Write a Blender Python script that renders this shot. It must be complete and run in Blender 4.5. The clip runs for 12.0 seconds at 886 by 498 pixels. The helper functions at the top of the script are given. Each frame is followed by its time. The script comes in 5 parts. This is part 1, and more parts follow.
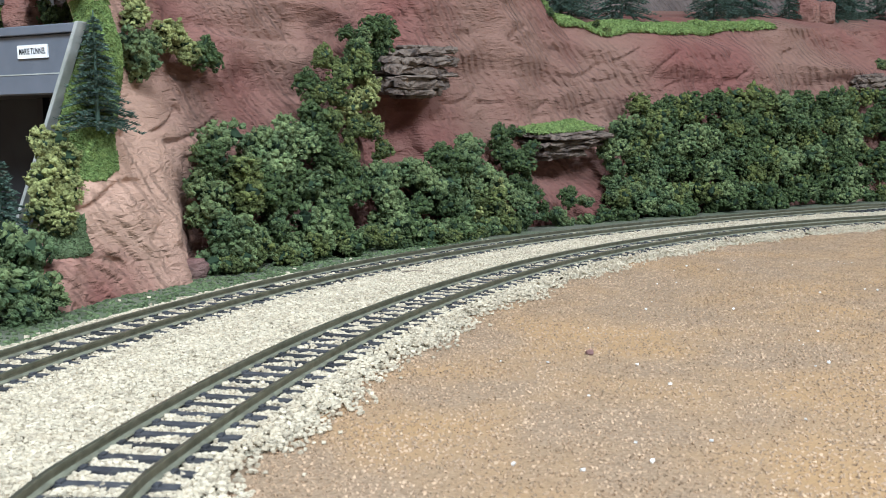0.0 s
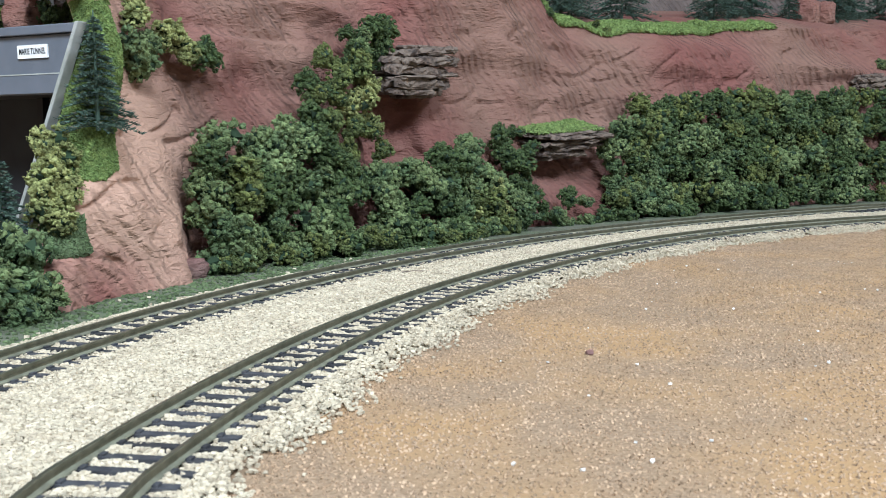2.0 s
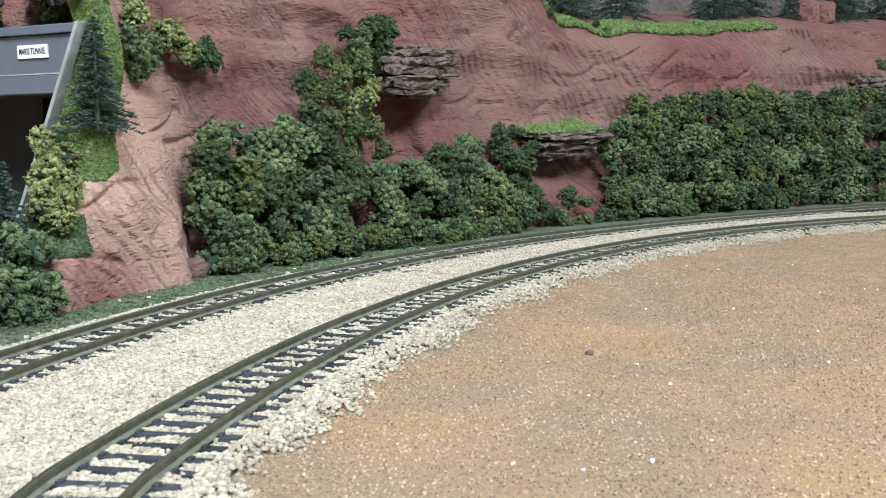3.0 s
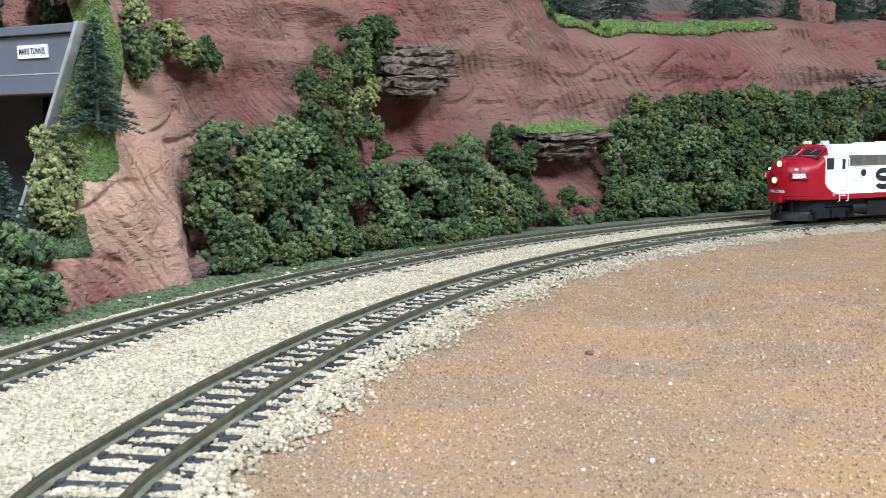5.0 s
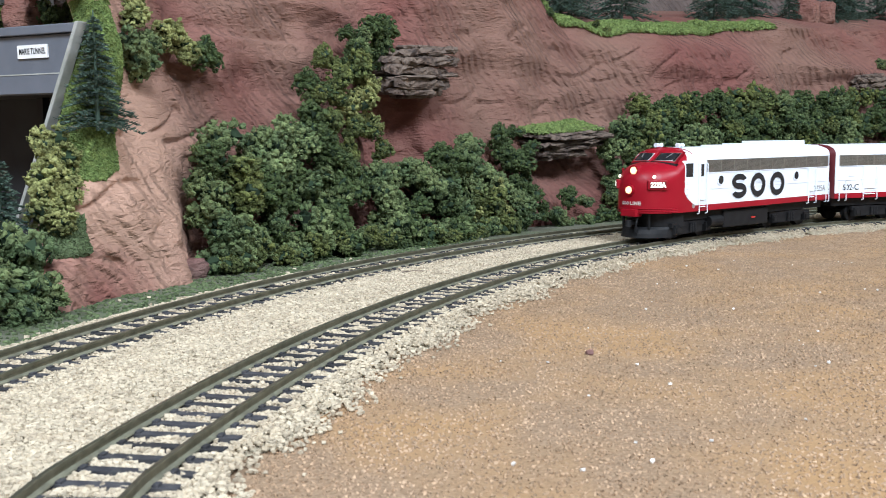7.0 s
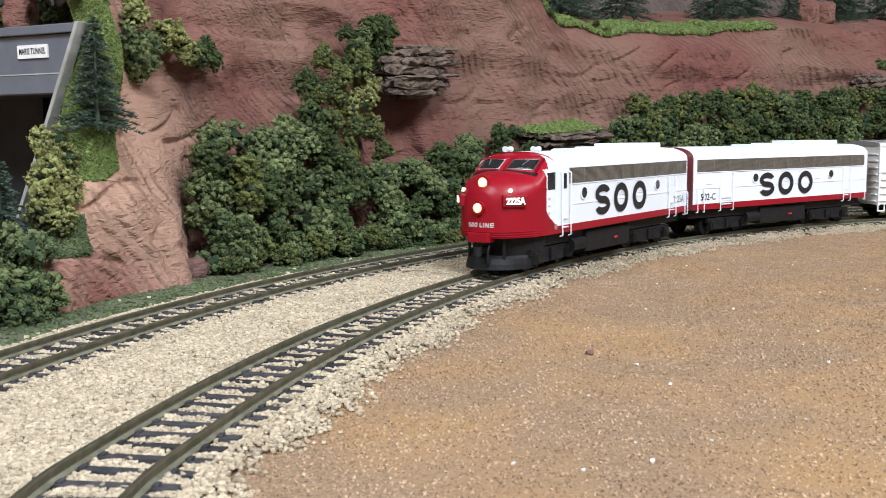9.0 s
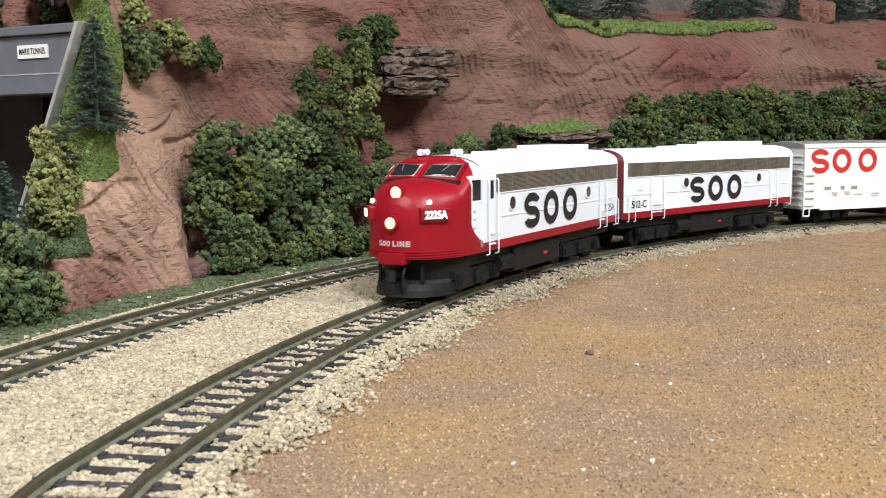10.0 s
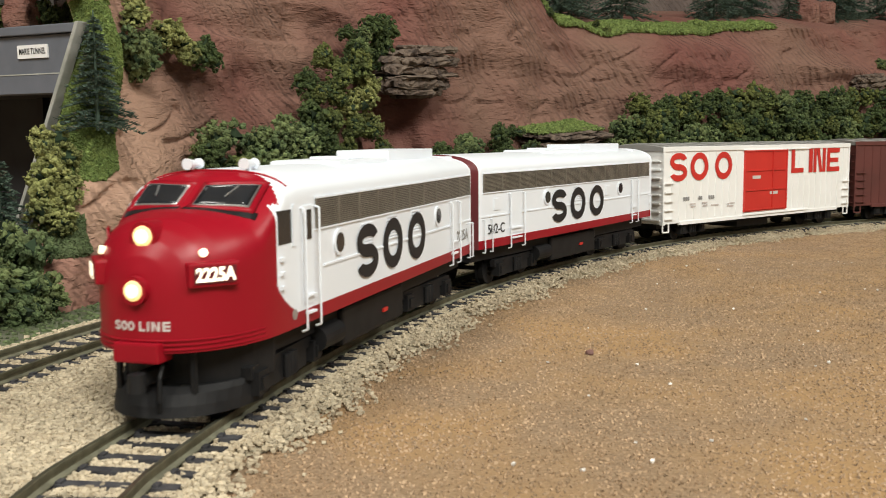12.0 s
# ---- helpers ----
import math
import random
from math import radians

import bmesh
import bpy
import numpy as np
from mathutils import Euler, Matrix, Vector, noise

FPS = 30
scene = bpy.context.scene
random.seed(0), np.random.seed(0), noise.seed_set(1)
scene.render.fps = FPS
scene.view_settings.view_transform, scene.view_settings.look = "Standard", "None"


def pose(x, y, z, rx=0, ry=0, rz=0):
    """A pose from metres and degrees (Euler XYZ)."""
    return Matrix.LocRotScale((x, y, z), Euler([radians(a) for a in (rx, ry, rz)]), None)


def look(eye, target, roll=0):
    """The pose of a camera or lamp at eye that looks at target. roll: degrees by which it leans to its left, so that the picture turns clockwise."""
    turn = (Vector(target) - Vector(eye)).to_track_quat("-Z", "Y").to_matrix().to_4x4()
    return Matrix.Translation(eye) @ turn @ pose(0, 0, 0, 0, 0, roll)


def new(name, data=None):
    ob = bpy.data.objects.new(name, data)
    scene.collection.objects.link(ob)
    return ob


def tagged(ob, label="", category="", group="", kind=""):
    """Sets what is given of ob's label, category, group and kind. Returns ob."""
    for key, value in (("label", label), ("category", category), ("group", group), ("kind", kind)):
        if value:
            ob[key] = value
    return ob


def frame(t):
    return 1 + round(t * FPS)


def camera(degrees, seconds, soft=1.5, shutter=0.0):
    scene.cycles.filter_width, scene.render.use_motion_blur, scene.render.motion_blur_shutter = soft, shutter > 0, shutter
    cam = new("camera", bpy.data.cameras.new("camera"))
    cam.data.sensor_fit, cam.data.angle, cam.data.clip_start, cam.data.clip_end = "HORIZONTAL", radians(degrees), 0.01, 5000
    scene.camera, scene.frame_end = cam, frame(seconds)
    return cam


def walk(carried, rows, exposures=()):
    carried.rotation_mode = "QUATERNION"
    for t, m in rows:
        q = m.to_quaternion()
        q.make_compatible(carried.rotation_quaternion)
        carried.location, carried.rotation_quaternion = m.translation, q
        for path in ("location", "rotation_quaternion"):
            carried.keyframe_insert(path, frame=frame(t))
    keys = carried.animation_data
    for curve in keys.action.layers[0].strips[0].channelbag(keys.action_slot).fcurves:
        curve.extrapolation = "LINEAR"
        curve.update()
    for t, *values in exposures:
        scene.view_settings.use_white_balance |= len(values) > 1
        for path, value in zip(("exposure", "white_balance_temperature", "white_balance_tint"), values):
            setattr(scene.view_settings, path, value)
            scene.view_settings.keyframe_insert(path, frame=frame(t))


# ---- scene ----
MM = 0.001
cam = camera(48.265, 12.0, soft=0.85, shutter=0.4)
EYE = (0.0, 0.0, 0.05636)
VIEW = look(EYE, (0.0, math.cos(0.11308), 0.05636 - math.sin(0.11308)), -0.451)
walk(cam, [(0.0, VIEW), (12.0, VIEW)],
     exposures=[(0.0, 0.16, 5100, 3), (4.5, 0.15, 5100, 3), (6.5, 0.08, 5250, 6), (9.0, -0.10, 5650, 9), (10.5, -0.18, 6100, 6), (11.0, -0.36, 6280, 6), (12.0, -0.43, 6560, 5)])
cam.data.dof.use_dof = True
cam.data.dof.focus_distance = 0.56
cam.data.dof.aperture_fstop = 85.0

# ---------------------------------------------------------------- light
world = bpy.data.worlds.new("room_air")
scene.world = world
world.use_nodes = True
world.node_tree.nodes["Background"].inputs[0].default_value = (0.92, 0.96, 1.0, 1)
world.node_tree.nodes["Background"].inputs[1].default_value = 0.07


def ceiling_lamp(x, y, w, d, power):
    data = bpy.data.lights.new("tube_light", "AREA")
    data.shape, data.size, data.size_y, data.energy = "RECTANGLE", w, d, power
    data.color = (1.0, 0.965, 0.91)
    ob = new("tube_light", data)
    ob.matrix_world = pose(x, y, 1.585)
    return ob


LAMPS = [(-0.9, -0.8, 0.35, 1.2, 46), (0.6, -1.3, 0.35, 1.2, 84), (1.7, -0.4, 0.35, 1.2, 52)]
for row in LAMPS:
    ceiling_lamp(*row)


# ---------------------------------------------------------------- materials
def material(name, c1, c2=None, rough=0.8, metal=0.0, scale=200.0, bump=0.0, bump_scale=600.0, dist=0.0005,
             island=0.0, per_object=0.0, c3=None, scale3=40.0, coat=0.0, glow=None, spec=0.5):
    m = bpy.data.materials.new(name)
    m.use_nodes = True
    nt = m.node_tree
    b = nt.nodes["Principled BSDF"]
    b.inputs["Roughness"].default_value, b.inputs["Metallic"].default_value = rough, metal
    b.inputs["Coat Weight"].default_value = coat
    b.inputs["Specular IOR Level"].default_value = spec
    if glow:
        b.inputs["Emission Color"].default_value = (*glow[:3], 1)
        b.inputs["Emission Strength"].default_value = glow[3]
    tex = nt.nodes.new("ShaderNodeTexCoord")

    def noise_at(sc, detail=4.0):
        n = nt.nodes.new("ShaderNodeTexNoise")
        n.inputs["Scale"].default_value, n.inputs["Detail"].default_value = sc, detail
        nt.links.new(tex.outputs["Object"], n.inputs["Vector"])
        return n.outputs["Fac"]

    def mix(fac, a, bb):
        k = nt.nodes.new("ShaderNodeMix")
        k.data_type = "RGBA"
        nt.links.new(fac, k.inputs[0])
        for sock, v in ((k.inputs[6], a), (k.inputs[7], bb)):
            if isinstance(v, tuple):
                sock.default_value = (*v, 1)
            else:
                nt.links.new(v, sock)
        return k.outputs[2]

    def ramp(fac, lo, hi):
        k = nt.nodes.new("ShaderNodeMapRange")
        k.inputs[1].default_value, k.inputs[2].default_value = lo, hi
        nt.links.new(fac, k.inputs[0])
        return k.outputs[0]

    col = mix(ramp(noise_at(scale), 0.35, 0.65), c1, c2 or tuple(v * 0.85 for v in c1))
    if c3:
        col = mix(ramp(noise_at(scale3), 0.42, 0.62), col, c3)
    if island or per_object:
        hsv = nt.nodes.new("ShaderNodeHueSaturation")
        if island:
            src = nt.nodes.new("ShaderNodeNewGeometry").outputs["Random Per Island"]
            amount = island
        else:
            src = nt.nodes.new("ShaderNodeObjectInfo").outputs["Random"]
            amount = per_object
        k = nt.nodes.new("ShaderNodeMapRange")
        k.inputs[3].default_value, k.inputs[4].default_value = 1 - amount, 1 + amount
        nt.links.new(src, k.inputs[0])
        nt.links.new(k.outputs[0], hsv.inputs["Value"])
        nt.links.new(col, hsv.inputs["Color"])
        col = hsv.outputs["Color"]
    nt.links.new(col, b.inputs["Base Color"])
    if bump:
        bn = nt.nodes.new("ShaderNodeBump")
        bn.inputs["Strength"].default_value, bn.inputs["Distance"].default_value = bump, dist
        nt.links.new(noise_at(bump_scale, 6.0), bn.inputs["Height"])
        nt.links.new(bn.outputs[0], b.inputs["Normal"])
    return m


M = {}
M["sand"] = material("brown_grit", (0.315, 0.22, 0.135), (0.21, 0.138, 0.08), 0.95, scale=1100, bump=0.8, bump_scale=1500, dist=0.0006,
                     c3=(0.34, 0.21, 0.095), scale3=18)
M["grain"] = material("grit_grain", (0.37, 0.26, 0.165), (0.29, 0.197, 0.117), 0.95, scale=60, island=0.36)
M["fleck"] = material("pale_fleck", (0.75, 0.72, 0.68), rough=0.7, island=0.2)
M["ballast_bed"] = material("ballast_bed", (0.44, 0.385, 0.28), (0.35, 0.305, 0.215), 0.95, scale=700, bump=1.0, bump_scale=700, dist=0.001)
M["ballast"] = material("limestone_ballast", (0.49, 0.42, 0.305), (0.42, 0.352, 0.25), 0.9, scale=120, island=0.22)
M["tie"] = material("black_tie_plastic", (0.028, 0.028, 0.034), (0.05, 0.05, 0.055), 0.6, scale=600, bump=0.3, bump_scale=900, per_object=0.35)
M["rail"] = material("weathered_rail", (0.085, 0.08, 0.05), (0.14, 0.13, 0.085), 0.55, 0.35, scale=300, bump=0.2)
M["rail_foot"] = material("dusty_rail_foot", (0.22, 0.215, 0.15), (0.14, 0.135, 0.095), 0.75, 0.1, scale=260, bump=0.2)
M["rail_top"] = material("worn_rail_top", (0.17, 0.165, 0.12), (0.25, 0.24, 0.18), 0.35, 0.8, scale=150)
M["turf"] = material("green_turf", (0.13, 0.145, 0.085), (0.085, 0.10, 0.055), 0.95, scale=500, bump=0.9, bump_scale=900, dist=0.001, c3=(0.12, 0.12, 0.085), scale3=60)
M["grass"] = material("bright_grass", (0.18, 0.235, 0.065), (0.125, 0.18, 0.048), 0.95, scale=300, bump=0.9, bump_scale=1200, dist=0.001, island=0.3)
M["grass_dark"] = material("dull_grass", (0.105, 0.14, 0.06), (0.08, 0.105, 0.045), 0.95, scale=300, island=0.35)


def rock_material(name, pink, red, tan):
    """Painted plaster rock: washes of colour, trowel sweeps in patches, sparse cracks and a fine crust."""
    m = material(name, pink, red, 0.85, scale=13, bump=0.0, c3=tan, scale3=7)
    nt = m.node_tree
    b = nt.nodes["Principled BSDF"]
    tex = nt.nodes.new("ShaderNodeTexCoord")

    def node(kind, **values):
        n = nt.nodes.new(kind)
        for key, v in values.items():
            n.inputs[key.replace("_", " ")].default_value = v
        return n

    def bump(height, strength, distance, below=None):
        n = node("ShaderNodeBump", Strength=strength, Distance=distance)
        nt.links.new(height, n.inputs["Height"])
        if below:
            nt.links.new(below.outputs[0], n.inputs["Normal"])
        return n

    def times(a, c):
        n = nt.nodes.new("ShaderNodeMath")
        n.operation = "MULTIPLY"
        nt.links.new(a, n.inputs[0]), nt.links.new(c, n.inputs[1])
        return n.outputs[0]

    def between(a, lo, hi):
        n = nt.nodes.new("ShaderNodeMapRange")
        n.inputs[1].default_value, n.inputs[2].default_value = lo, hi
        nt.links.new(a, n.inputs[0])
        return n.outputs[0]
    # lumps of plaster
    mp = nt.nodes.new("ShaderNodeMapping")
    mp.inputs["Scale"].default_value, mp.inputs["Rotation"].default_value = (1, 1, 1.7), (0.2, 0.45, 0)
    nt.links.new(tex.outputs["Object"], mp.inputs[0])
    lumps = node("ShaderNodeTexNoise", Scale=42.0, Detail=8.0, Distortion=0.8)
    nt.links.new(mp.outputs[0], lumps.inputs["Vector"])
    first = bump(lumps.outputs["Fac"], 0.75, 0.0046)
    # brush and trowel sweeps, strong in some patches and gone in others
    sweep = node("ShaderNodeTexWave", Scale=52.0, Distortion=26.0, Detail=3.0, Detail_Scale=0.16)
    sweep.bands_direction = "DIAGONAL"
    nt.links.new(tex.outputs["Object"], sweep.inputs["Vector"])
    patch = node("ShaderNodeTexNoise", Scale=17.0, Detail=2.0)
    nt.links.new(tex.outputs["Object"], patch.inputs["Vector"])
    second = bump(times(sweep.outputs["Fac"], between(patch.outputs["Fac"], 0.38, 0.56)), 0.9, 0.0020, first)
    # fine scratches along the strata
    strata = nt.nodes.new("ShaderNodeMapping")
    strata.inputs["Scale"].default_value, strata.inputs["Rotation"].default_value = (1, 1, 3.6), (0.1, 0.2, 0)
    nt.links.new(tex.outputs["Object"], strata.inputs[0])
    scratch = node("ShaderNodeTexNoise", Scale=105.0, Detail=8.0, Distortion=1.3)
    nt.links.new(strata.outputs[0], scratch.inputs["Vector"])
    third = bump(scratch.outputs["Fac"], 0.85, 0.0021, second)
    fine = node("ShaderNodeTexNoise", Scale=520.0, Detail=6.0)
    nt.links.new(tex.outputs["Object"], fine.inputs["Vector"])
    nt.links.new(bump(fine.outputs["Fac"], 0.8, 0.0008, third).outputs[0], b.inputs["Normal"])
    return m


M["rock"] = rock_material("painted_plaster_rock", (0.184, 0.080, 0.063), (0.164, 0.055, 0.044), (0.200, 0.110, 0.080))


def washes(m):
    """A tan wash over the spur and a red one along its foot, with noisy borders."""
    nt = m.node_tree
    b = nt.nodes["Principled BSDF"]
    old = b.inputs["Base Color"].links[0].from_socket
    tex = nt.nodes.new("ShaderNodeTexCoord")
    rag = nt.nodes.new("ShaderNodeTexNoise")
    rag.inputs["Scale"].default_value, rag.inputs["Detail"].default_value = 28, 5
    nt.links.new(tex.outputs["Object"], rag.inputs["Vector"])

    def far(point, lo, hi):
        d = nt.nodes.new("ShaderNodeVectorMath")
        d.operation = "DISTANCE"
        d.inputs[1].default_value = point
        nt.links.new(tex.outputs["Object"], d.inputs[0])
        add = nt.nodes.new("ShaderNodeMath")
        add.operation = "MULTIPLY_ADD"
        add.inputs[1].default_value = 0.07
        nt.links.new(rag.outputs["Fac"], add.inputs[0])
        nt.links.new(d.outputs["Value"], add.inputs[2])
        k = nt.nodes.new("ShaderNodeMapRange")
        k.inputs[1].default_value, k.inputs[2].default_value, k.inputs[3].default_value, k.inputs[4].default_value = lo, hi, 0.85, 0.0
        nt.links.new(add.outputs[0], k.inputs[0])
        return k.outputs[0]
    for point, lo, hi, colour in (((-0.118, 0.388, 0.058), 0.086, 0.146, (0.50, 0.315, 0.225)), ((-0.110, 0.367, -0.012), 0.056, 0.080, (0.24, 0.085, 0.07))):
        k = nt.nodes.new("ShaderNodeMix")
        k.data_type = "RGBA"
        nt.links.new(far(point, lo, hi), k.inputs[0])
        nt.links.new(old, k.inputs[6])
        k.inputs[7].default_value = (*colour, 1)
        old = k.outputs[2]
    nt.links.new(old, b.inputs["Base Color"])


washes(M["rock"])
M["stone"] = rock_material("red_stone", (0.20, 0.085, 0.075), (0.15, 0.06, 0.055), (0.19, 0.125, 0.105))
M["far_rock"] = rock_material("dull_far_rock", (0.15, 0.11, 0.095), (0.11, 0.08, 0.072), (0.17, 0.13, 0.115))
M["bark"] = material("layered_bark", (0.15, 0.108, 0.084), (0.05, 0.036, 0.030), 0.9, scale=260, bump=1.0, bump_scale=380, dist=0.0022, c3=(0.17, 0.13, 0.10), scale3=110)
M["dark_green"] = material("deep_green_foliage", (0.042, 0.066, 0.018), (0.066, 0.094, 0.028), 0.95, scale=420, bump=1.0, bump_scale=1500, dist=0.0009, c3=(0.070, 0.098, 0.030), scale3=60, island=0.3)
M["mid_green"] = material("grey_green_foliage", (0.115, 0.150, 0.052), (0.172, 0.208, 0.082), 0.95, scale=420, bump=1.0, bump_scale=1500, dist=0.0009, c3=(0.085, 0.125, 0.05), scale3=60, island=0.35)
M["olive"] = material("olive_foliage", (0.105, 0.125, 0.03), (0.15, 0.165, 0.044), 0.95, scale=420, bump=1.0, bump_scale=1500, dist=0.0009, c3=(0.075, 0.095, 0.026), scale3=60, island=0.35)
M["yellow_green"] = material("yellow_green_foliage", (0.33, 0.335, 0.12), (0.25, 0.265, 0.09), 0.95, scale=420, bump=1.0, bump_scale=1500, dist=0.0009, c3=(0.17, 0.185, 0.06), scale3=60, island=0.3)
# near-black bush hearts: the shade between the foam knobs is put into the colour
M["shade_core"] = material("inner_foliage_shade", (0.022, 0.042, 0.018), rough=1.0)
M["needle"] = material("dark_needles", (0.040, 0.070, 0.052), (0.065, 0.100, 0.070), 0.8, scale=200, island=0.5)
M["needle_tip"] = material("pale_twigs", (0.15, 0.14, 0.10), rough=0.9)
M["concrete"] = material("blue_grey_painted_wood", (0.135, 0.145, 0.175), (0.115, 0.125, 0.15), 0.6, scale=60, bump=0.25, bump_scale=300)
M["pale_edge"] = material("pale_grey_edge", (0.42, 0.42, 0.40), (0.30, 0.31, 0.28), 0.85, scale=140, bump=0.3)
# lining colour holds the tunnel's shade
M["tunnel"] = material("shaded_tunnel_lining", (0.03, 0.032, 0.038), (0.02, 0.02, 0.025), 0.8, scale=50)
M["sign"] = material("white_card", (0.85, 0.85, 0.86), (0.80, 0.80, 0.81), 0.6, scale=90)
M["ink"] = material("black_ink", (0.012, 0.012, 0.014), rough=0.6)
M["wall"] = material("room_wall", (0.20, 0.195, 0.185), (0.18, 0.175, 0.165), 0.9, scale=3)
M["ceiling"] = material("room_ceiling", (0.40, 0.395, 0.38), rough=0.9, scale=4)


# ---------------------------------------------------------------- mesh helpers (millimetres in, metres out)
def np_mesh(name, verts, faces, mats, smooth=False, mat_index=None):
    """A mesh from arrays: verts n x 3 in millimetres, faces k x 3 or k x 4."""
    verts, faces = np.asarray(verts, dtype=np.float32) * MM, np.asarray(faces, dtype=np.int32)
    me = bpy.data.meshes.new(name)
    k = faces.shape[1]
    me.vertices.add(len(verts))
    me.vertices.foreach_set("co", verts.ravel())
    me.loops.add(faces.size)
    me.loops.foreach_set("vertex_index", faces.ravel())
    me.polygons.add(len(faces))
    me.polygons.foreach_set("loop_start", np.arange(0, faces.size, k, dtype=np.int32))
    me.polygons.foreach_set("loop_total", np.full(len(faces), k, dtype=np.int32))
    for m in mats if isinstance(mats, (list, tuple)) else [mats]:
        me.materials.append(m)
    if mat_index is not None:
        me.polygons.foreach_set("material_index", np.asarray(mat_index, dtype=np.int32))
    me.polygons.foreach_set("use_smooth", np.full(len(faces), smooth))
    me.update(calc_edges=True)
    me.validate()
    return me


def part(name, bm, mat, parent, label="", smooth=False, bevel=0.0):
    """Links a bmesh (millimetres) as one mesh object under parent."""
    if bevel:
        bmesh.ops.bevel(bm, geom=bm.edges[:], offset=bevel, segments=2, affect="EDGES", profile=0.6, clamp_overlap=True)
    bmesh.ops.recalc_face_normals(bm, faces=bm.faces[:])
    bmesh.ops.scale(bm, vec=(MM, MM, MM), verts=bm.verts[:])
    me = bpy.data.meshes.new(name)
    for f in bm.faces:
        f.smooth = smooth
    bm.to_mesh(me)
    bm.free()
    me.materials.append(mat)
    ob = new(name, me)
    ob.parent = parent
    if label:
        tagged(ob, label)
    return ob


def box(x0, x1, y0, y1, z0, z1, bm=None):
    bm = bm or bmesh.new()
    v = [bm.verts.new((x, y, z)) for x in (x0, x1) for y in (y0, y1) for z in (z0, z1)]
    for f in ((0, 1, 3, 2), (4, 6, 7, 5), (0, 4, 5, 1), (2, 3, 7, 6), (0, 2, 6, 4), (1, 5, 7, 3)):
        bm.faces.new([v[i] for i in f])
    return bm


def cyl(p, axis, r, h, n=16, bm=None, r2=None):
    """A cylinder of height h that starts at p and runs along axis."""
    bm = bm or bmesh.new()
    q = Vector(axis).to_track_quat("Z", "Y").to_matrix().to_4x4()
    m = Matrix.Translation(Vector(p) + Vector(axis).normalized() * h / 2) @ q
    bmesh.ops.create_cone(bm, cap_ends=True, segments=n, radius1=r, radius2=r if r2 is None else r2, depth=h, matrix=m)
    return bm


def rod(points, r, n=6, bm=None):
    """A bent wire through points."""
    bm = bm or bmesh.new()
    for a, b in zip(points, points[1:]):
        d = Vector(b) - Vector(a)
        cyl(a, d, r, d.length, n, bm)
    return bm


def thing(name, label, category, group="", kind="", at=None):
    ob = new(name)
    ob.empty_display_size = 0.01
    if at is not None:
        ob.matrix_world = at
    return tagged(ob, label, category, group, kind)


# ---------------------------------------------------------------- plan: two concentric tracks
def run_of(pts):
    return pts, np.concatenate([[0], np.cumsum(np.hypot(*np.diff(pts, axis=0).T))])


def centre_line(cx, cy, r0, a, b, c, last):
    """A curve about (cx, cy) whose radius eases along it; past the angle last it goes on as a circle."""
    th = np.linspace(3.3, 0.3, 1000)
    t = np.clip(th, last, 3.1) - 2.2
    r = r0 + 100 * (a * t ** 2 + b * t ** 3 + c * t ** 4)
    return run_of(np.stack([cx + r * np.cos(th), cy + r * np.sin(th)], 1))


FRONT = centre_line(549.63, 137.95, 589.58, -0.0500, 0.4259, -0.1021, 1.75)
BACK = centre_line(588.15, 165.50, 650.71, 1.9127, -1.9201, 0.7283, 1.95)


def foot_line():
    """The line that the foot of the hill follows, on the hill's own grid."""
    th = np.linspace(3.06, 1.78, 400)
    t = th - 2.2
    r = 525.54 + 100 * (0.8026 * t ** 2 - 1.3051 * t ** 3 + 0.8180 * t ** 4)
    mid = np.stack([424.37 + r * np.cos(th), 136.62 + r * np.sin(th)], 1)

    def run_on(pts, n, k):
        d = pts[-1] - pts[-2]
        h, out = math.atan2(d[1], d[0]), [pts[-1]]
        for _ in range(n):
            h += k * 4
            out.append(out[-1] + 4 * np.array([math.cos(h), math.sin(h)]))
        return np.array(out[1:])
    return run_of(np.concatenate([run_on(mid[::-1], 60, 1 / 700)[::-1], mid, run_on(mid, 260, -1 / 560)]))


HILL = foot_line()


def settle(p):
    """From the hill's own grid to the layout: it widens and deepens away from the tunnel."""
    p = np.asarray(p, dtype=float)
    x, y, z = p[..., 0] / 100, p[..., 1] / 100, p[..., 2]
    q = np.stack([np.ones_like(x), x, y, x * x, x * y, y * y], -1)
    return np.stack([q @ np.array([5.856, 112.0865, -1.8742, 3.4986, -2.6001, 0.1348]) - 0.018568 * z,
                     q @ np.array([12.9714, 6.7041, 114.0145, 0.8602, 2.3584, -2.0269]),
                     z * (q @ np.array([1.11672, 0.04125, -0.02851, 0.00113, -0.00156, 0.00053]))], -1)


def on_line(track, s, off=0.0):
    """Points at the run s along a track, off millimetres outwards (away from the inside of the curve)."""
    pts, run = track
    s = np.asarray(s, dtype=float)
    x, y = np.interp(s, run, pts[:, 0]), np.interp(s, run, pts[:, 1])
    dx = np.interp(s + 3, run, pts[:, 0]) - np.interp(s - 3, run, pts[:, 0])
    dy = np.interp(s + 3, run, pts[:, 1]) - np.interp(s - 3, run, pts[:, 1])
    l = np.hypot(dx, dy)
    return np.stack([x - dy / l * off, y + dx / l * off], -1)


def heading(track, s):
    a, b = on_line(track, s - 2), on_line(track, s + 2)
    return math.atan2(b[1] - a[1], b[0] - a[0])


RNG = np.random.default_rng(7)


def fbm(x, y, z, octaves=4):
    v, amp, f = 0.0, 1.0, 1.0
    for _ in range(octaves):
        v += amp * noise.noise((x * f, y * f, z * f))
        amp, f = amp * 0.5, f * 2.03
    return v


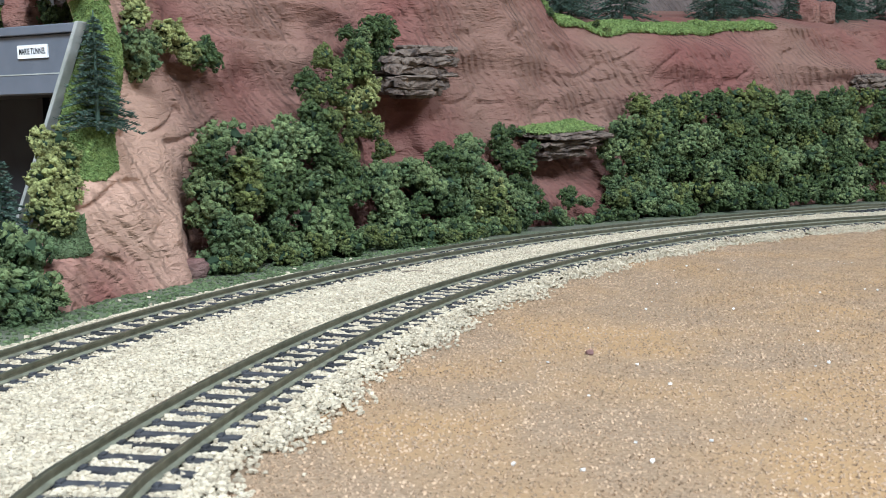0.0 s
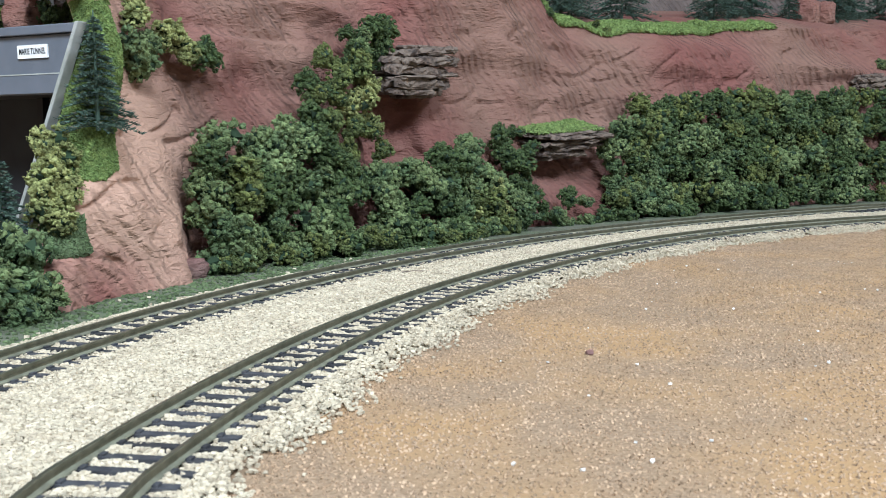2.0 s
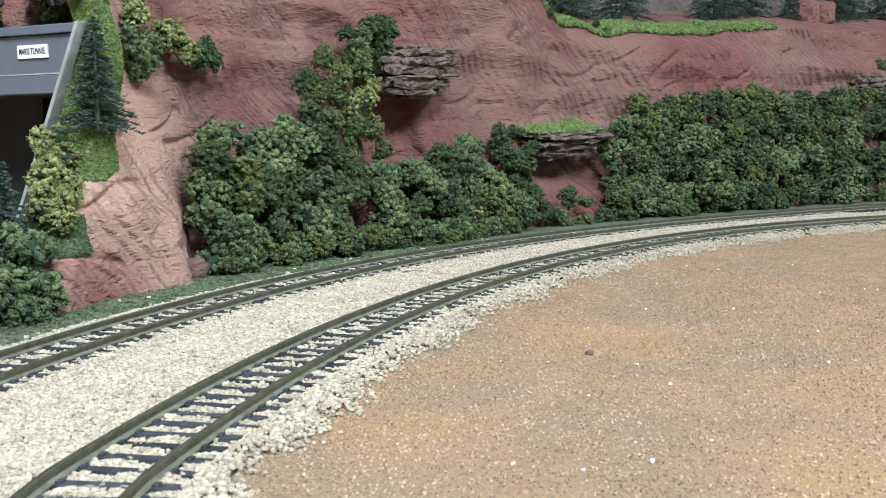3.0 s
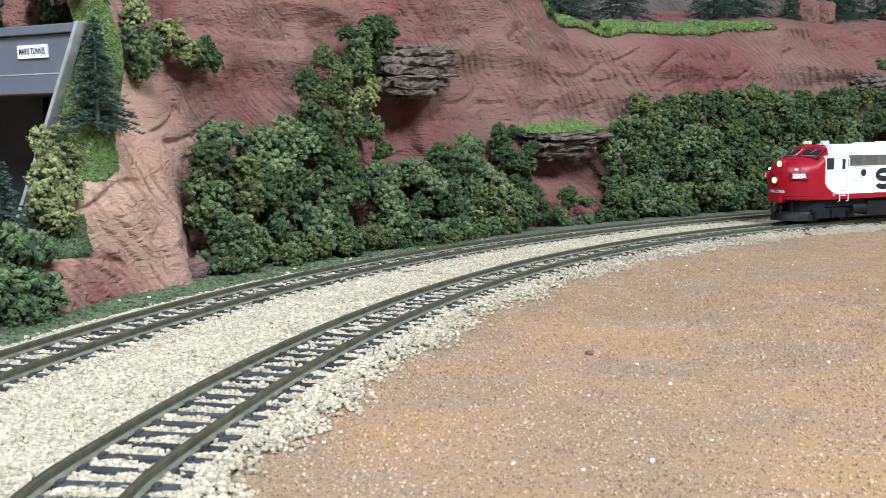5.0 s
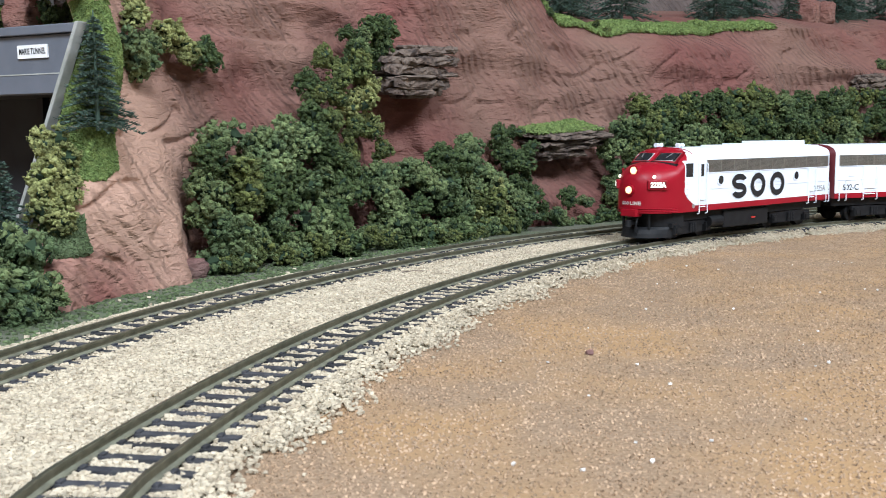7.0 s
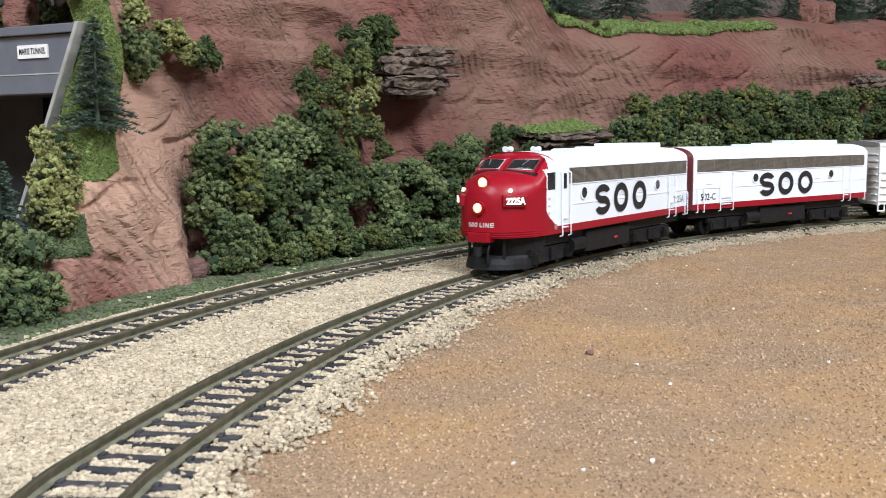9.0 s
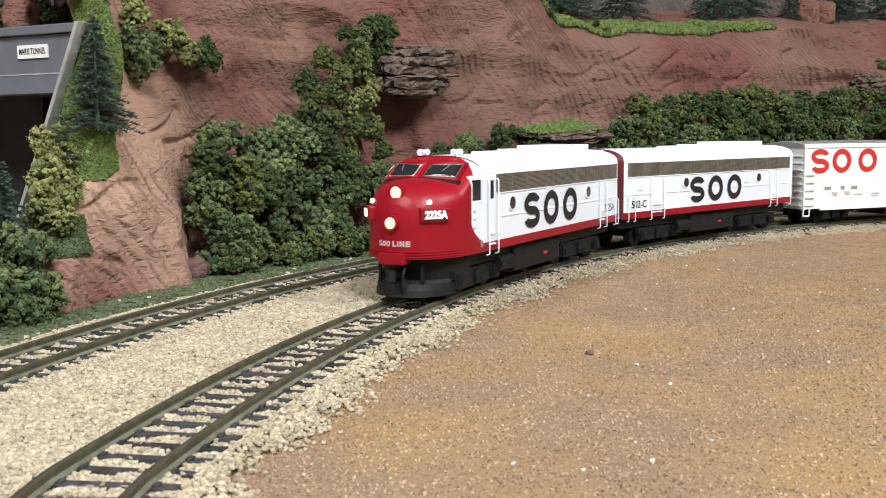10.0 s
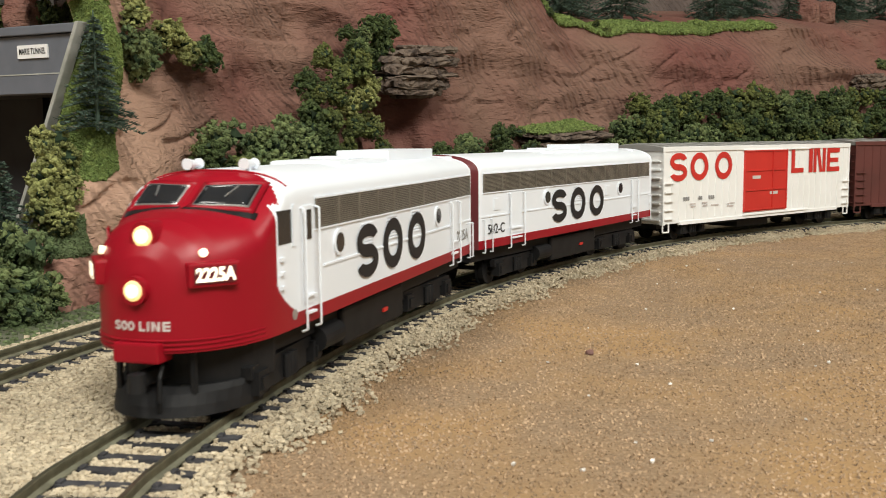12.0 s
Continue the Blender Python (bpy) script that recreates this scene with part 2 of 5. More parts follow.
# ---------------------------------------------------------------- room and layout table
def room():
    def slab(name, x0, x1, y0, y1, z0, z1, mat):
        ob = part(name, box(x0, x1, y0, y1, z0, z1), mat, None)
        return tagged(ob, "plain painted wall of the layout room", "wall", kind="structure")
    slab("wall_north", -2600, 3000, 2600, 2700, -38, 1650, M["wall"])
    slab("wall_south", -2600, 3000, -2500, -2400, -38, 1650, M["wall"])
    slab("wall_west", -2700, -2600, -2400, 2600, -38, 1650, M["wall"])
    slab("wall_east", 3000, 3100, -2400, 2600, -38, 1650, M["wall"])
    tagged(slab("ceiling", -2600, 3000, -2400, 2600, 1652, 1700, M["ceiling"]), "white ceiling of the layout room", "ceiling")
    for x, y, w, d, _ in LAMPS:
        bm = box(x * 1000 - w * 560, x * 1000 + w * 560, y * 1000 - d * 520, y * 1000 + d * 520, 1590, 1651)
        tagged(part("ceiling_light", bm, M["ceiling"], None, bevel=4), "white fluorescent ceiling fixture", "ceiling light", "ceiling lights")


room()


# ---------------------------------------------------------------- ground
def grid_faces(rows, cols):
    i = np.arange((rows - 1) * cols).reshape(rows - 1, cols)[:, :-1].ravel()
    return np.stack([i, i + 1, i + cols + 1, i + cols], 1)


def ground():
    xs, ys = np.linspace(-2600, 3000, 150), np.linspace(-2400, 2600, 140)
    gx, gy = np.meshgrid(xs, ys)
    z = np.array([noise.noise((a * 0.012, b * 0.012, 0.0)) * 0.12 for a, b in zip(gx.ravel(), gy.ravel())])
    me = np_mesh("ground", np.stack([gx.ravel(), gy.ravel(), z - 6.2], 1), grid_faces(140, 150), M["sand"], True)
    tagged(new("ground", me), "flat brown sanded layout surface with fine grit", "ground", kind="structure")
    top = part("table", box(-2600, 3000, -2400, 2600, -40, -8), M["wall"], None)
    tagged(top, "plywood top of the layout table", "table", kind="structure")


ground()


def chips(centres, sizes, rng, flat=0.7):
    """Irregular little stones: a jittered, turned cube at each centre."""
    n = len(centres)
    cube = np.array([(x, y, z) for x in (-1, 1) for y in (-1, 1) for z in (-1, 1)], float) * 0.5
    v = cube[None] * (1 + rng.uniform(-0.35, 0.35, (n, 8, 3)))
    v = v * np.stack([sizes, sizes * rng.uniform(0.7, 1.1, n), sizes * flat], 1)[:, None]
    a, b = rng.uniform(0, 6.28, n), rng.uniform(-0.6, 0.6, n)
    ca, sa, cb, sb = np.cos(a), np.sin(a), np.cos(b), np.sin(b)
    y = v[..., 1] * cb[:, None] - v[..., 2] * sb[:, None]
    z = v[..., 1] * sb[:, None] + v[..., 2] * cb[:, None]
    x = v[..., 0] * ca[:, None] - y * sa[:, None]
    y = v[..., 0] * sa[:, None] + y * ca[:, None]
    v = np.stack([x, y, z], -1) + np.asarray(centres)[:, None]
    f = np.array([(0, 1, 3, 2), (4, 6, 7, 5), (0, 4, 5, 1), (2, 3, 7, 6), (0, 2, 6, 4), (1, 5, 7, 3)])
    return v.reshape(-1, 3), (f[None] + 8 * np.arange(n)[:, None, None]).reshape(-1, 4)


def shards(centres, sizes, rng):
    """Small four-sided grains."""
    n = len(centres)
    tet = np.array([(1, 1, 1), (1, -1, -1), (-1, 1, -1), (-1, -1, 1)], float) * 0.75
    a = rng.uniform(0, 6.28, n)
    t = tet[None] * rng.uniform(0.6, 1.4, (n, 4, 3)) * sizes[:, None, None]
    b = rng.uniform(0, 6.28, n)
    ca, sa, cb, sb = np.cos(a)[:, None], np.sin(a)[:, None], np.cos(b)[:, None], np.sin(b)[:, None]
    y, z = t[..., 1] * cb - t[..., 2] * sb, t[..., 1] * sb + t[..., 2] * cb
    x, y = t[..., 0] * ca - y * sa, t[..., 0] * sa + y * ca
    v = np.stack([x, y, z], -1) + np.asarray(centres)[:, None]
    f = np.array([(0, 1, 2), (0, 3, 1), (0, 2, 3), (1, 3, 2)])
    return v.reshape(-1, 3), (f[None] + 4 * np.arange(n)[:, None, None]).reshape(-1, 3)


def ragged(s, k):
    return 2.2 * np.sin(s * 0.071 + k) + 1.6 * np.sin(s * 0.19 + 2 * k) + 1.1 * np.sin(s * 0.43 + k * 3)


def front_edge(s):
    """How far the ballast reaches on the inside of the front track."""
    return np.interp(s, [60, 140, 200, 280, 380, 500, 700], [21.8, 21.8, 23, 23.6, 22.2, 22.0, 21.6]) + ragged(s, 1.0)


def bed_height(off_f, off_b, edge=28.0):
    """Top of the ballast by the distances from the two centre lines: heaped against each outer rail, low where tie ends show."""
    h = np.full(np.shape(off_f), -3.0)
    h = np.where(off_f < -14.6, -2.8 - 2.7 * np.clip((-off_f - 14.6) / np.maximum(edge - 14.6, 1.0), 0, 1), h)
    h = np.where(off_f > 9.9, -1.25 - 0.035 * (off_f - 9.9), h)
    h = np.where(off_b > -15.0, -3.0, h)
    h = np.where(off_b > 9.9, -1.2 - (off_b - 9.9) * 0.16, h)
    return h


def ballast():
    ss = np.linspace(40, 1350, 440)
    t = np.linspace(0, 1, 80)
    inner = front_edge(ss) - 2.5
    mid = on_line(FRONT, ss)
    sb = np.array([BACK[1][np.argmin(np.hypot(*(BACK[0] - m).T))] for m in mid])
    a, b = on_line(FRONT, ss, -inner), on_line(BACK, sb, 22.0)
    gap = np.hypot(*(on_line(BACK, sb) - mid).T)[:, None]
    grid = a[:, None] * (1 - t)[None, :, None] + b[:, None] * t[None, :, None]
    off = -inner[:, None] + (inner[:, None] + gap + 22) * t[None]
    zz = bed_height(off, off - gap, inner[:, None]) - 0.55 + RNG.uniform(-0.2, 0.2, off.shape)
    me = np_mesh("ballast_bed", np.concatenate([grid, zz[..., None]], -1).reshape(-1, 3), grid_faces(len(ss), 80), M["ballast_bed"], True)
    tagged(new("ballast_bed", me), "cream limestone ballast bed under two tracks", "ballast", kind="structure")

    def strip(track, lo, hi, n, s0, s1, size, sgn):
        s = s0 + (s1 - s0) * RNG.random(n) ** 1.5
        o = RNG.uniform(lo, hi, n)
        if sgn < 0:
            keep = o > -front_edge(s) * (0.80 + 0.35 * RNG.random(n) ** 2)
        else:
            keep = o < 19 + 0.7 * ragged(s, 2.0) + 5 * RNG.random(n) ** 2
        between = np.abs((s % PITCH) - PITCH / 2) < 1.95
        low = (o > -14.8) & (o < 9.6)
        on_rail = np.abs(np.abs(o) - 8.7) < 1.15
        keep &= ~(low & ~between & (RNG.random(n) > 0.05)) & ~on_rail
        s, o, low = s[keep], o[keep], low[keep]
        p = on_line(track, s, o)
        z = bed_height(o, o - 65.0, front_edge(s)) if sgn < 0 else bed_height(o + 65.0, o)
        heap = np.where(low, 0.5 * np.sin(s * 0.37 + o * 0.5) * np.sin(s * 0.11 + o * 0.23), 0.0)
        z = z + heap + RNG.uniform(-0.3, 0.3, len(s))
        return np.concatenate([p, z[:, None]], 1), RNG.uniform(0.7, 1.3, len(s)) * size, s

    groups = [strip(FRONT, -36, 43, 104000, 55, 820, 0.80, -1), strip(BACK, -38, 23, 66000, 60, 860, 0.82, 1)]
    c, r, run = (np.concatenate([g[i] for g in groups]) for i in range(3))
    for pick, shape in ((run < 400, chips), (run >= 400, shards)):
        v, f = shape(c[pick], r[pick] * (1.0 if shape is chips else 0.62), RNG)
        ob = new("ballast_stones", np_mesh("ballast_stones", v, f, M["ballast"]))
        tagged(ob, "cream crushed limestone ballast beside and between rails", "ballast", kind="stuff")
    # strays that rolled on to the brown ground
    n = 420
    s = RNG.uniform(80, 740, n)
    p = on_line(FRONT, s, -front_edge(s) - RNG.exponential(1.8, n))
    v, f = chips(np.concatenate([p, np.full((n, 1), -5.8)], 1), RNG.uniform(0.45, 0.95, n), RNG)
    tagged(new("stray_stones", np_mesh("stray_stones", v, f, M["ballast"])), "stray pale ballast stones on brown grit", "stones", kind="stuff")


PITCH = 7.25
ballast()


def grit():
    """Loose grains on the brown ground, and pale flecks among them."""
    n = 170000
    s = 40 + 900 * RNG.random(n) ** 1.15
    c = np.concatenate([on_line(FRONT, s, -20 - 330 * RNG.random(n) ** 1.2), np.full((n, 1), -6.15)], 1)
    c = c[(c[:, 1] > 105) & (c[:, 0] < 0.50 * c[:, 1] + 20)]
    v, f = shards(c, RNG.uniform(0.20, 0.42, len(c)), RNG)
    tagged(new("brown_grit", np_mesh("brown_grit", v, f, M["grain"])), "loose fine brown grit grains", "grit", kind="stuff")
    n = 140
    c = np.stack([RNG.uniform(-20, 260, n), 120 + 430 * RNG.random(n) ** 1.3, np.full(n, -5.8)], 1)
    d = np.hypot(c[:, 0] - 549.6, c[:, 1] - 138.0)
    c = c[d < 552]
    v, f = chips(c, RNG.uniform(0.3, 0.75, len(c)), RNG)
    tagged(new("pale_flecks", np_mesh("pale_flecks", v, f, M["fleck"])), "white flecks scattered on the brown grit", "grit", kind="stuff")
    bm = bmesh.new()
    bmesh.ops.create_icosphere(bm, subdivisions=2, radius=1.3)
    for v in bm.verts:
        v.co *= 1 + 0.35 * noise.noise(v.co * 1.3)
        v.co.z *= 0.7
    crumb = part("dark_crumb", bm, M["stone"], None)
    crumb.matrix_world = pose(0.04195, 0.2787, -0.0055)
    tagged(crumb, "small dark crumb of cinder on brown grit", "cinder")


grit()


# ---------------------------------------------------------------- tracks
def rail_mesh(track, off, s0, s1, name):
    prof = [(-1.15, -2.5), (1.15, -2.5), (1.15, -2.2), (0.34, -1.75), (0.34, -1.0), (0.56, -0.85), (0.56, -0.12), (0.42, 0.0),
            (-0.42, 0.0), (-0.56, -0.12), (-0.56, -0.85), (-0.34, -1.0), (-0.34, -1.75), (-1.15, -2.2)]
    ss = np.arange(s0, s1, 5.0)
    k = len(prof)
    v = np.concatenate([np.concatenate([on_line(track, ss, off + o), np.full((len(ss), 1), z)], 1)[:, None] for o, z in prof], 1)
    i = np.arange(len(ss) - 1)[:, None] * k
    j = np.arange(k)[None]
    f = np.stack([i + j, i + (j + 1) % k, i + k + (j + 1) % k, i + k + j], -1).reshape(-1, 4)
    kind = np.where(np.arange(k) == 7, 1, np.where(np.isin(np.arange(k), (1, 2, 12, 13)), 2, 0))
    idx = np.tile(kind, len(ss) - 1)
    return np_mesh(name, v.reshape(-1, 3), f, [M["rail"], M["rail_top"], M["rail_foot"]], False, idx)


def tie_mesh():
    bm = box(-1.3, 1.3, -14.5, 14.5, -4.8, -2.5)
    for y in (-8.7, 8.7):
        box(-1.0, 1.0, y - 2.3, y - 1.2, -2.5, -2.05, bm)
        box(-1.0, 1.0, y + 1.2, y + 2.3, -2.5, -2.05, bm)
    bmesh.ops.scale(bm, vec=(MM, MM, MM), verts=bm.verts[:])
    me = bpy.data.meshes.new("tie")
    bm.to_mesh(me)
    bm.free()
    me.materials.append(M["tie"])
    return me


def track(line, label, s0, s1):
    ob = thing("railway_track", label, "track", "railway tracks")
    for o in (-8.7, 8.7):
        r = new("rail", rail_mesh(line, o, 12, 1740, "rail"))
        r.parent = ob
    me = tie_mesh()
    s = s0
    while s < s1:
        t = new("tie", me)
        t.parent = ob
        p = on_line(line, s + RNG.uniform(-0.25, 0.25))
        t.matrix_local = pose(p[0] * MM, p[1] * MM, RNG.uniform(-0.0001, 0.0001), 0, 0, math.degrees(heading(line, s)) + RNG.uniform(-1, 1))
        s += PITCH
    return ob


track(FRONT, "weathered model rails on black ties in cream ballast", PITCH * 6, 1050)
track(BACK, "weathered model rails on black ties beside the bushes", PITCH * 6, 1100)


# ---------------------------------------------------------------- rock face
def blend(x, a, b):
    t = min(max((x - a) / (b - a), 0.0), 1.0)
    return t * t * (3 - 2 * t)


def left_border(z):
    """Where the rock ends beside the tunnel mouth."""
    return float(np.interp(z, [-10, 0, 25, 45, 60, 80, 107, 130], [364, 369, 384, 397, 403, 407, 412, 412]))


def face_off(s, z):
    """How far the rock stands behind the back track's centre line, at the run s and height z."""
    spur = 1 - blend(s, 436 + 0.12 * z, 470 + 0.25 * z)
    base = 90 + 0.27 * z - 30 * spur
    border = left_border(z)
    base += 0.26 * z * blend(s, 414, 442) * spur * (1 - 0.35 * blend(z, 90, 130)) + 5 * (1 - blend(s, border, border + 6))
    base -= 13 * blend(z, 55, 100) * (1 - blend(s, 422, 455))
    # hollow under the upper bark ledge, and under the lower one
    base += 17 * blend(s, 582, 596) * (1 - blend(s, 626, 632)) * blend(z, 38, 46) * (1 - blend(z, 84, 95))
    base += 14 * blend(s, 705, 722) * (1 - blend(s, 752, 772)) * blend(z, 14, 34) * (1 - blend(z, 46, 60))
    # bulges, steps and a shelf line
    base -= 10 * blend(s, 596, 640) * (1 - blend(s, 700, 745)) * blend(z, 98, 118)
    base += 9 * blend(z, 113.0, 116.5) * blend(s, 470, 500) * (1 - blend(s, 556, 570))
    base -= 8 * blend(s, 790, 830) * blend(z, 98, 116) * (1 - blend(z, 122, 150)) * (1 - blend(s, 930, 960))
    base += 11 * (blend(s, 745, 775) * blend(z, 100, 150))
    base += 2.0 * blend(z, 66, 68) * blend(s, 640, 660) * (1 - blend(s, 800, 815))
    x = s * 0.022
    base += 6.0 * fbm(x * 0.8, z * 0.022, 1.3, 3) + 1.2 * noise.noise((s * 0.07, z * 0.09, 4.0)) + 0.5 * noise.noise((s * 0.16 + z * 0.1, z * 0.22, 8.0))
    # flat facets that meet in ridges, lumps under the right-hand rim, and one upright crack
    base += 10.0 * abs(noise.noise((s * 0.016 + z * 0.018, z * 0.026 - s * 0.009, 31.0))) * blend(z, 45, 75) * blend(s, 465, 500)
    base -= 9.0 * max(0.0, noise.noise((s * 0.035, z * 0.05, 17.0))) * blend(s, 760, 800) * blend(z, 88, 100)
    base += 4.0 * math.exp(-((s - 560 - 0.05 * (z - 118)) / 1.8) ** 2) * blend(z, 104, 112)
    cut = noise.noise((s * 0.02 + z * 0.012, z * 0.055 - s * 0.012, 6.0))
    base += 4.0 * max(0.0, 0.09 - abs(cut)) / 0.09 * blend(noise.noise((s * 0.03, z * 0.04, 11.0)), -0.1, 0.3)
    return base


def rim(s):
    """Height of the rock's upper edge."""
    return float(np.interp(s, [280, 432, 450, 520, 700, 742, 752, 785, 803, 827, 867, 904, 945, 1008, 1150, 1500],
                           [113, 116, 132, 190, 195, 170, 147, 142, 136, 139.5, 139, 141, 146.5, 149.5, 150, 150])) + 2.2 * noise.noise((s * 0.05, 3.0, 0.0))


def rock_face():
    ss = np.concatenate([np.linspace(352, 1100, 480), np.linspace(1106, 1500, 40)])
    rows = 150
    pts = []
    for s in ss:
        top = rim(s)
        zz = np.linspace(-9, top, rows - 14)
        ends = [left_border(z) for z in zz]
        o = np.array([face_off(max(s, e), z) + max(0.0, e - s) for z, e in zip(zz, ends)])
        at = np.concatenate([np.maximum(s, ends), np.full(14, max(s, ends[-1]))])
        z_back = top + 0.6 + np.linspace(0, 1, 14) ** 0.7 * 52
        o_back = o[-1] + np.linspace(2, 260, 14) ** 1.0
        col = on_line(HILL, at, np.concatenate([o, o_back]))
        pts.append(np.concatenate([col, np.concatenate([zz, z_back])[:, None]], 1))
    v = np.array(pts).reshape(-1, 3)
    f = grid_faces(len(ss), rows)
    mid_z, mid_s = v[f][:, :, 2].mean(1), np.repeat(ss[:-1], rows - 1)
    edge = np.array([left_border(z) for z in mid_z])
    f = f[mid_s > edge - 9]
    me = np_mesh("rock_face", settle(v), f, M["rock"], True)
    tagged(new("rock_face", me), "pink and tan painted plaster cliff with combed strata", "cliff", kind="structure")


rock_face()


def on_face(s, z, out=0.0):
    p = on_line(HILL, s, face_off(s, z) - out)
    return Vector((p[0], p[1], z))


# green verge along the foot of the rock
def verge():
    ss = np.linspace(270, 1400, 300)
    t = np.linspace(0, 1, 14)
    o = 19 + 89 * t
    v = np.concatenate([np.concatenate([on_line(HILL, ss, a), np.full((len(ss), 1), -5.4 + 0.9 * k)
                                        + RNG.uniform(-0.25, 0.25, (len(ss), 1))], 1)[:, None] for k, a in zip(t, o)], 1)
    me = np_mesh("verge", settle(v.reshape(-1, 3)), grid_faces(len(ss), 14), M["turf"], True)
    tagged(new("verge", me), "dull green turf strip at the foot of the cliff", "grass", kind="structure")
    n = 3200
    s, k = RNG.uniform(300, 620, n), RNG.uniform(26, 74, n)
    p = on_line(HILL, s, k)
    c, f = chips(settle(np.concatenate([p, np.full((n, 1), -4.9)], 1)), RNG.uniform(0.6, 1.4, n), RNG)
    tagged(new("turf_tufts", np_mesh("turf_tufts", c, f, M["grass_dark"])), "ground foam turf crumbs at the cliff foot", "grass", kind="stuff")
    n = 90
    p = on_line(HILL, RNG.uniform(330, 640, n), 20 + RNG.exponential(9, n))
    c, f = chips(settle(np.concatenate([p, np.full((n, 1), -4.6)], 1)), RNG.uniform(0.8, 1.6, n), RNG)
    tagged(new("stray_chips", np_mesh("stray_chips", c, f, M["ballast"])), "stray ballast chips in the green verge", "stones", kind="stuff")


verge()


# ---------------------------------------------------------------- foliage
OCT_V = np.array([(1, 0, 0), (-1, 0, 0), (0, 1, 0), (0, -1, 0), (0, 0, 1), (0, 0, -1)], float)
OCT_F = np.array([(0, 2, 4), (2, 1, 4), (1, 3, 4), (3, 0, 4), (2, 0, 5), (1, 2, 5), (3, 1, 5), (0, 3, 5)])


def crumbs(centres, sizes, rng):
    n = len(centres)
    if n > 60:
        return shards(centres, np.asarray(sizes) * 1.25, rng)
    v = OCT_V[None] * sizes[:, None, None] * rng.uniform(0.55, 1.35, (n, 6, 1)) + rng.uniform(-0.25, 0.25, (n, 6, 3)) * sizes[:, None, None]
    v = v + np.asarray(centres)[:, None]
    return v.reshape(-1, 3), (OCT_F[None] + 6 * np.arange(n)[:, None, None]).reshape(-1, 3)


def unit(n, rng):
    d = rng.normal(size=(n, 3))
    return d / np.linalg.norm(d, axis=1)[:, None]


BALL = bmesh.new()
bmesh.ops.create_icosphere(BALL, subdivisions=1, radius=1.0)
BALL_V = np.array([v.co[:] for v in BALL.verts])
BALL_F = np.array([[v.index for v in f.verts] for f in BALL.faces])
BALL.free()


def knobs_mesh(centres, radii, rng):
    """Rough little balls of foam, each of its own shape."""
    n, k = len(centres), len(BALL_V)
    v = BALL_V[None] * radii[:, None, None] * rng.uniform(0.60, 1.40, (n, k, 1)) + np.asarray(centres)[:, None]
    return v.reshape(-1, 3), (BALL_F[None] + k * np.arange(n)[:, None, None]).reshape(-1, 3)


def foam_bush(seed, lumps, spread, tall, leaf, name):
    """A foam clump bush about 20 mm across: lumps of rough knobs, frayed with crumbs."""
    rng = np.random.default_rng(seed)
    c, r, kc, kr, hearts, heart_r = [], [], [], [], [], []
    for i in range(lumps):
        d = unit(1, rng)[0] * (np.array([spread, spread, tall]) * rng.uniform(0.45, 1.0))
        R = rng.uniform(3.2, 5.3)
        hearts.append(d)
        heart_r.append(R * 0.72)
        k = d + unit(26, rng) * R * rng.uniform(0.72, 1.06, (26, 1))
        kr.append(rng.uniform(0.6, 1.35, 26))
        kc.append(k)
        for p, q in zip(k, kr[-1]):
            c.append(p + unit(6, rng) * q * rng.uniform(0.85, 1.35, (6, 1)))
            r.append(rng.uniform(0.17, 0.40, 6))
    v, f = shards(np.concatenate(c), np.concatenate(r) * 1.2, rng)
    bv, bf = knobs_mesh(np.concatenate(kc), np.concatenate(kr), rng)
    # hearts coloured near-black in place of shade in the gaps
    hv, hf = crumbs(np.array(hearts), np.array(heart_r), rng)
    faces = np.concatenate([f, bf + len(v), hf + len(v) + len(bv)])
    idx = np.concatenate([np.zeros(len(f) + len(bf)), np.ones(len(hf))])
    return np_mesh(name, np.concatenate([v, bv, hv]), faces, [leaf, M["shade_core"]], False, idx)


BUSHES = {}
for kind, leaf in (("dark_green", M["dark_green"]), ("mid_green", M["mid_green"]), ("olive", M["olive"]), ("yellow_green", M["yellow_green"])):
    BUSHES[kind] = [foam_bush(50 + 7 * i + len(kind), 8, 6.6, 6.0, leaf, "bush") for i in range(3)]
LOOK = {"dark_green": "deep green", "mid_green": "grey-green", "olive": "olive green", "yellow_green": "pale yellow-green"}


def bush(kind, at, size, rng, group="bushes on the bank", where="on the bank below the cliff"):
    ob = new("bush", BUSHES[kind][int(rng.integers(3))])
    ob.matrix_world = Matrix.LocRotScale(Vector(settle(at)) * MM, Euler((rng.uniform(-0.4, 0.4), rng.uniform(-0.4, 0.4), rng.uniform(0, 6.28))),
                                         Vector((size, size, size * rng.uniform(0.85, 1.1))))
    return tagged(ob, f"{LOOK[kind]} clump-foliage model bush {where}", "bush", group)


def bank(s0, s1, low, high0, high1, mix, rng, lean=0.24, size=1.25, foot=68.0, step=13.0):
    """Fills a stretch of bank with bushes: from s0 to s1 along the track, up to a top that runs from high0 to high1."""
    cols = max(1, int((s1 - s0) / step))
    for i in range(cols + 1):
        k = i / cols if cols else 0.5
        s = s0 + (s1 - s0) * k
        top = high0 + (high1 - high0) * k
        rows = max(1, int((top - low) / (step * 0.85)) + 1)
        for j in range(rows):
            z = low + (top - low) * (j / max(1, rows - 1) if rows > 1 else 0.3)
            o = foot + lean * z + rng.uniform(-3, 4)
            if rng.random() < 0.06:
                continue
            p = on_line(HILL, s + rng.uniform(-5, 5), o)
            bush(str(rng.choice(mix)), (p[0], p[1], z + rng.uniform(-4, 3.5)), size * rng.uniform(0.72, 1.22), rng)


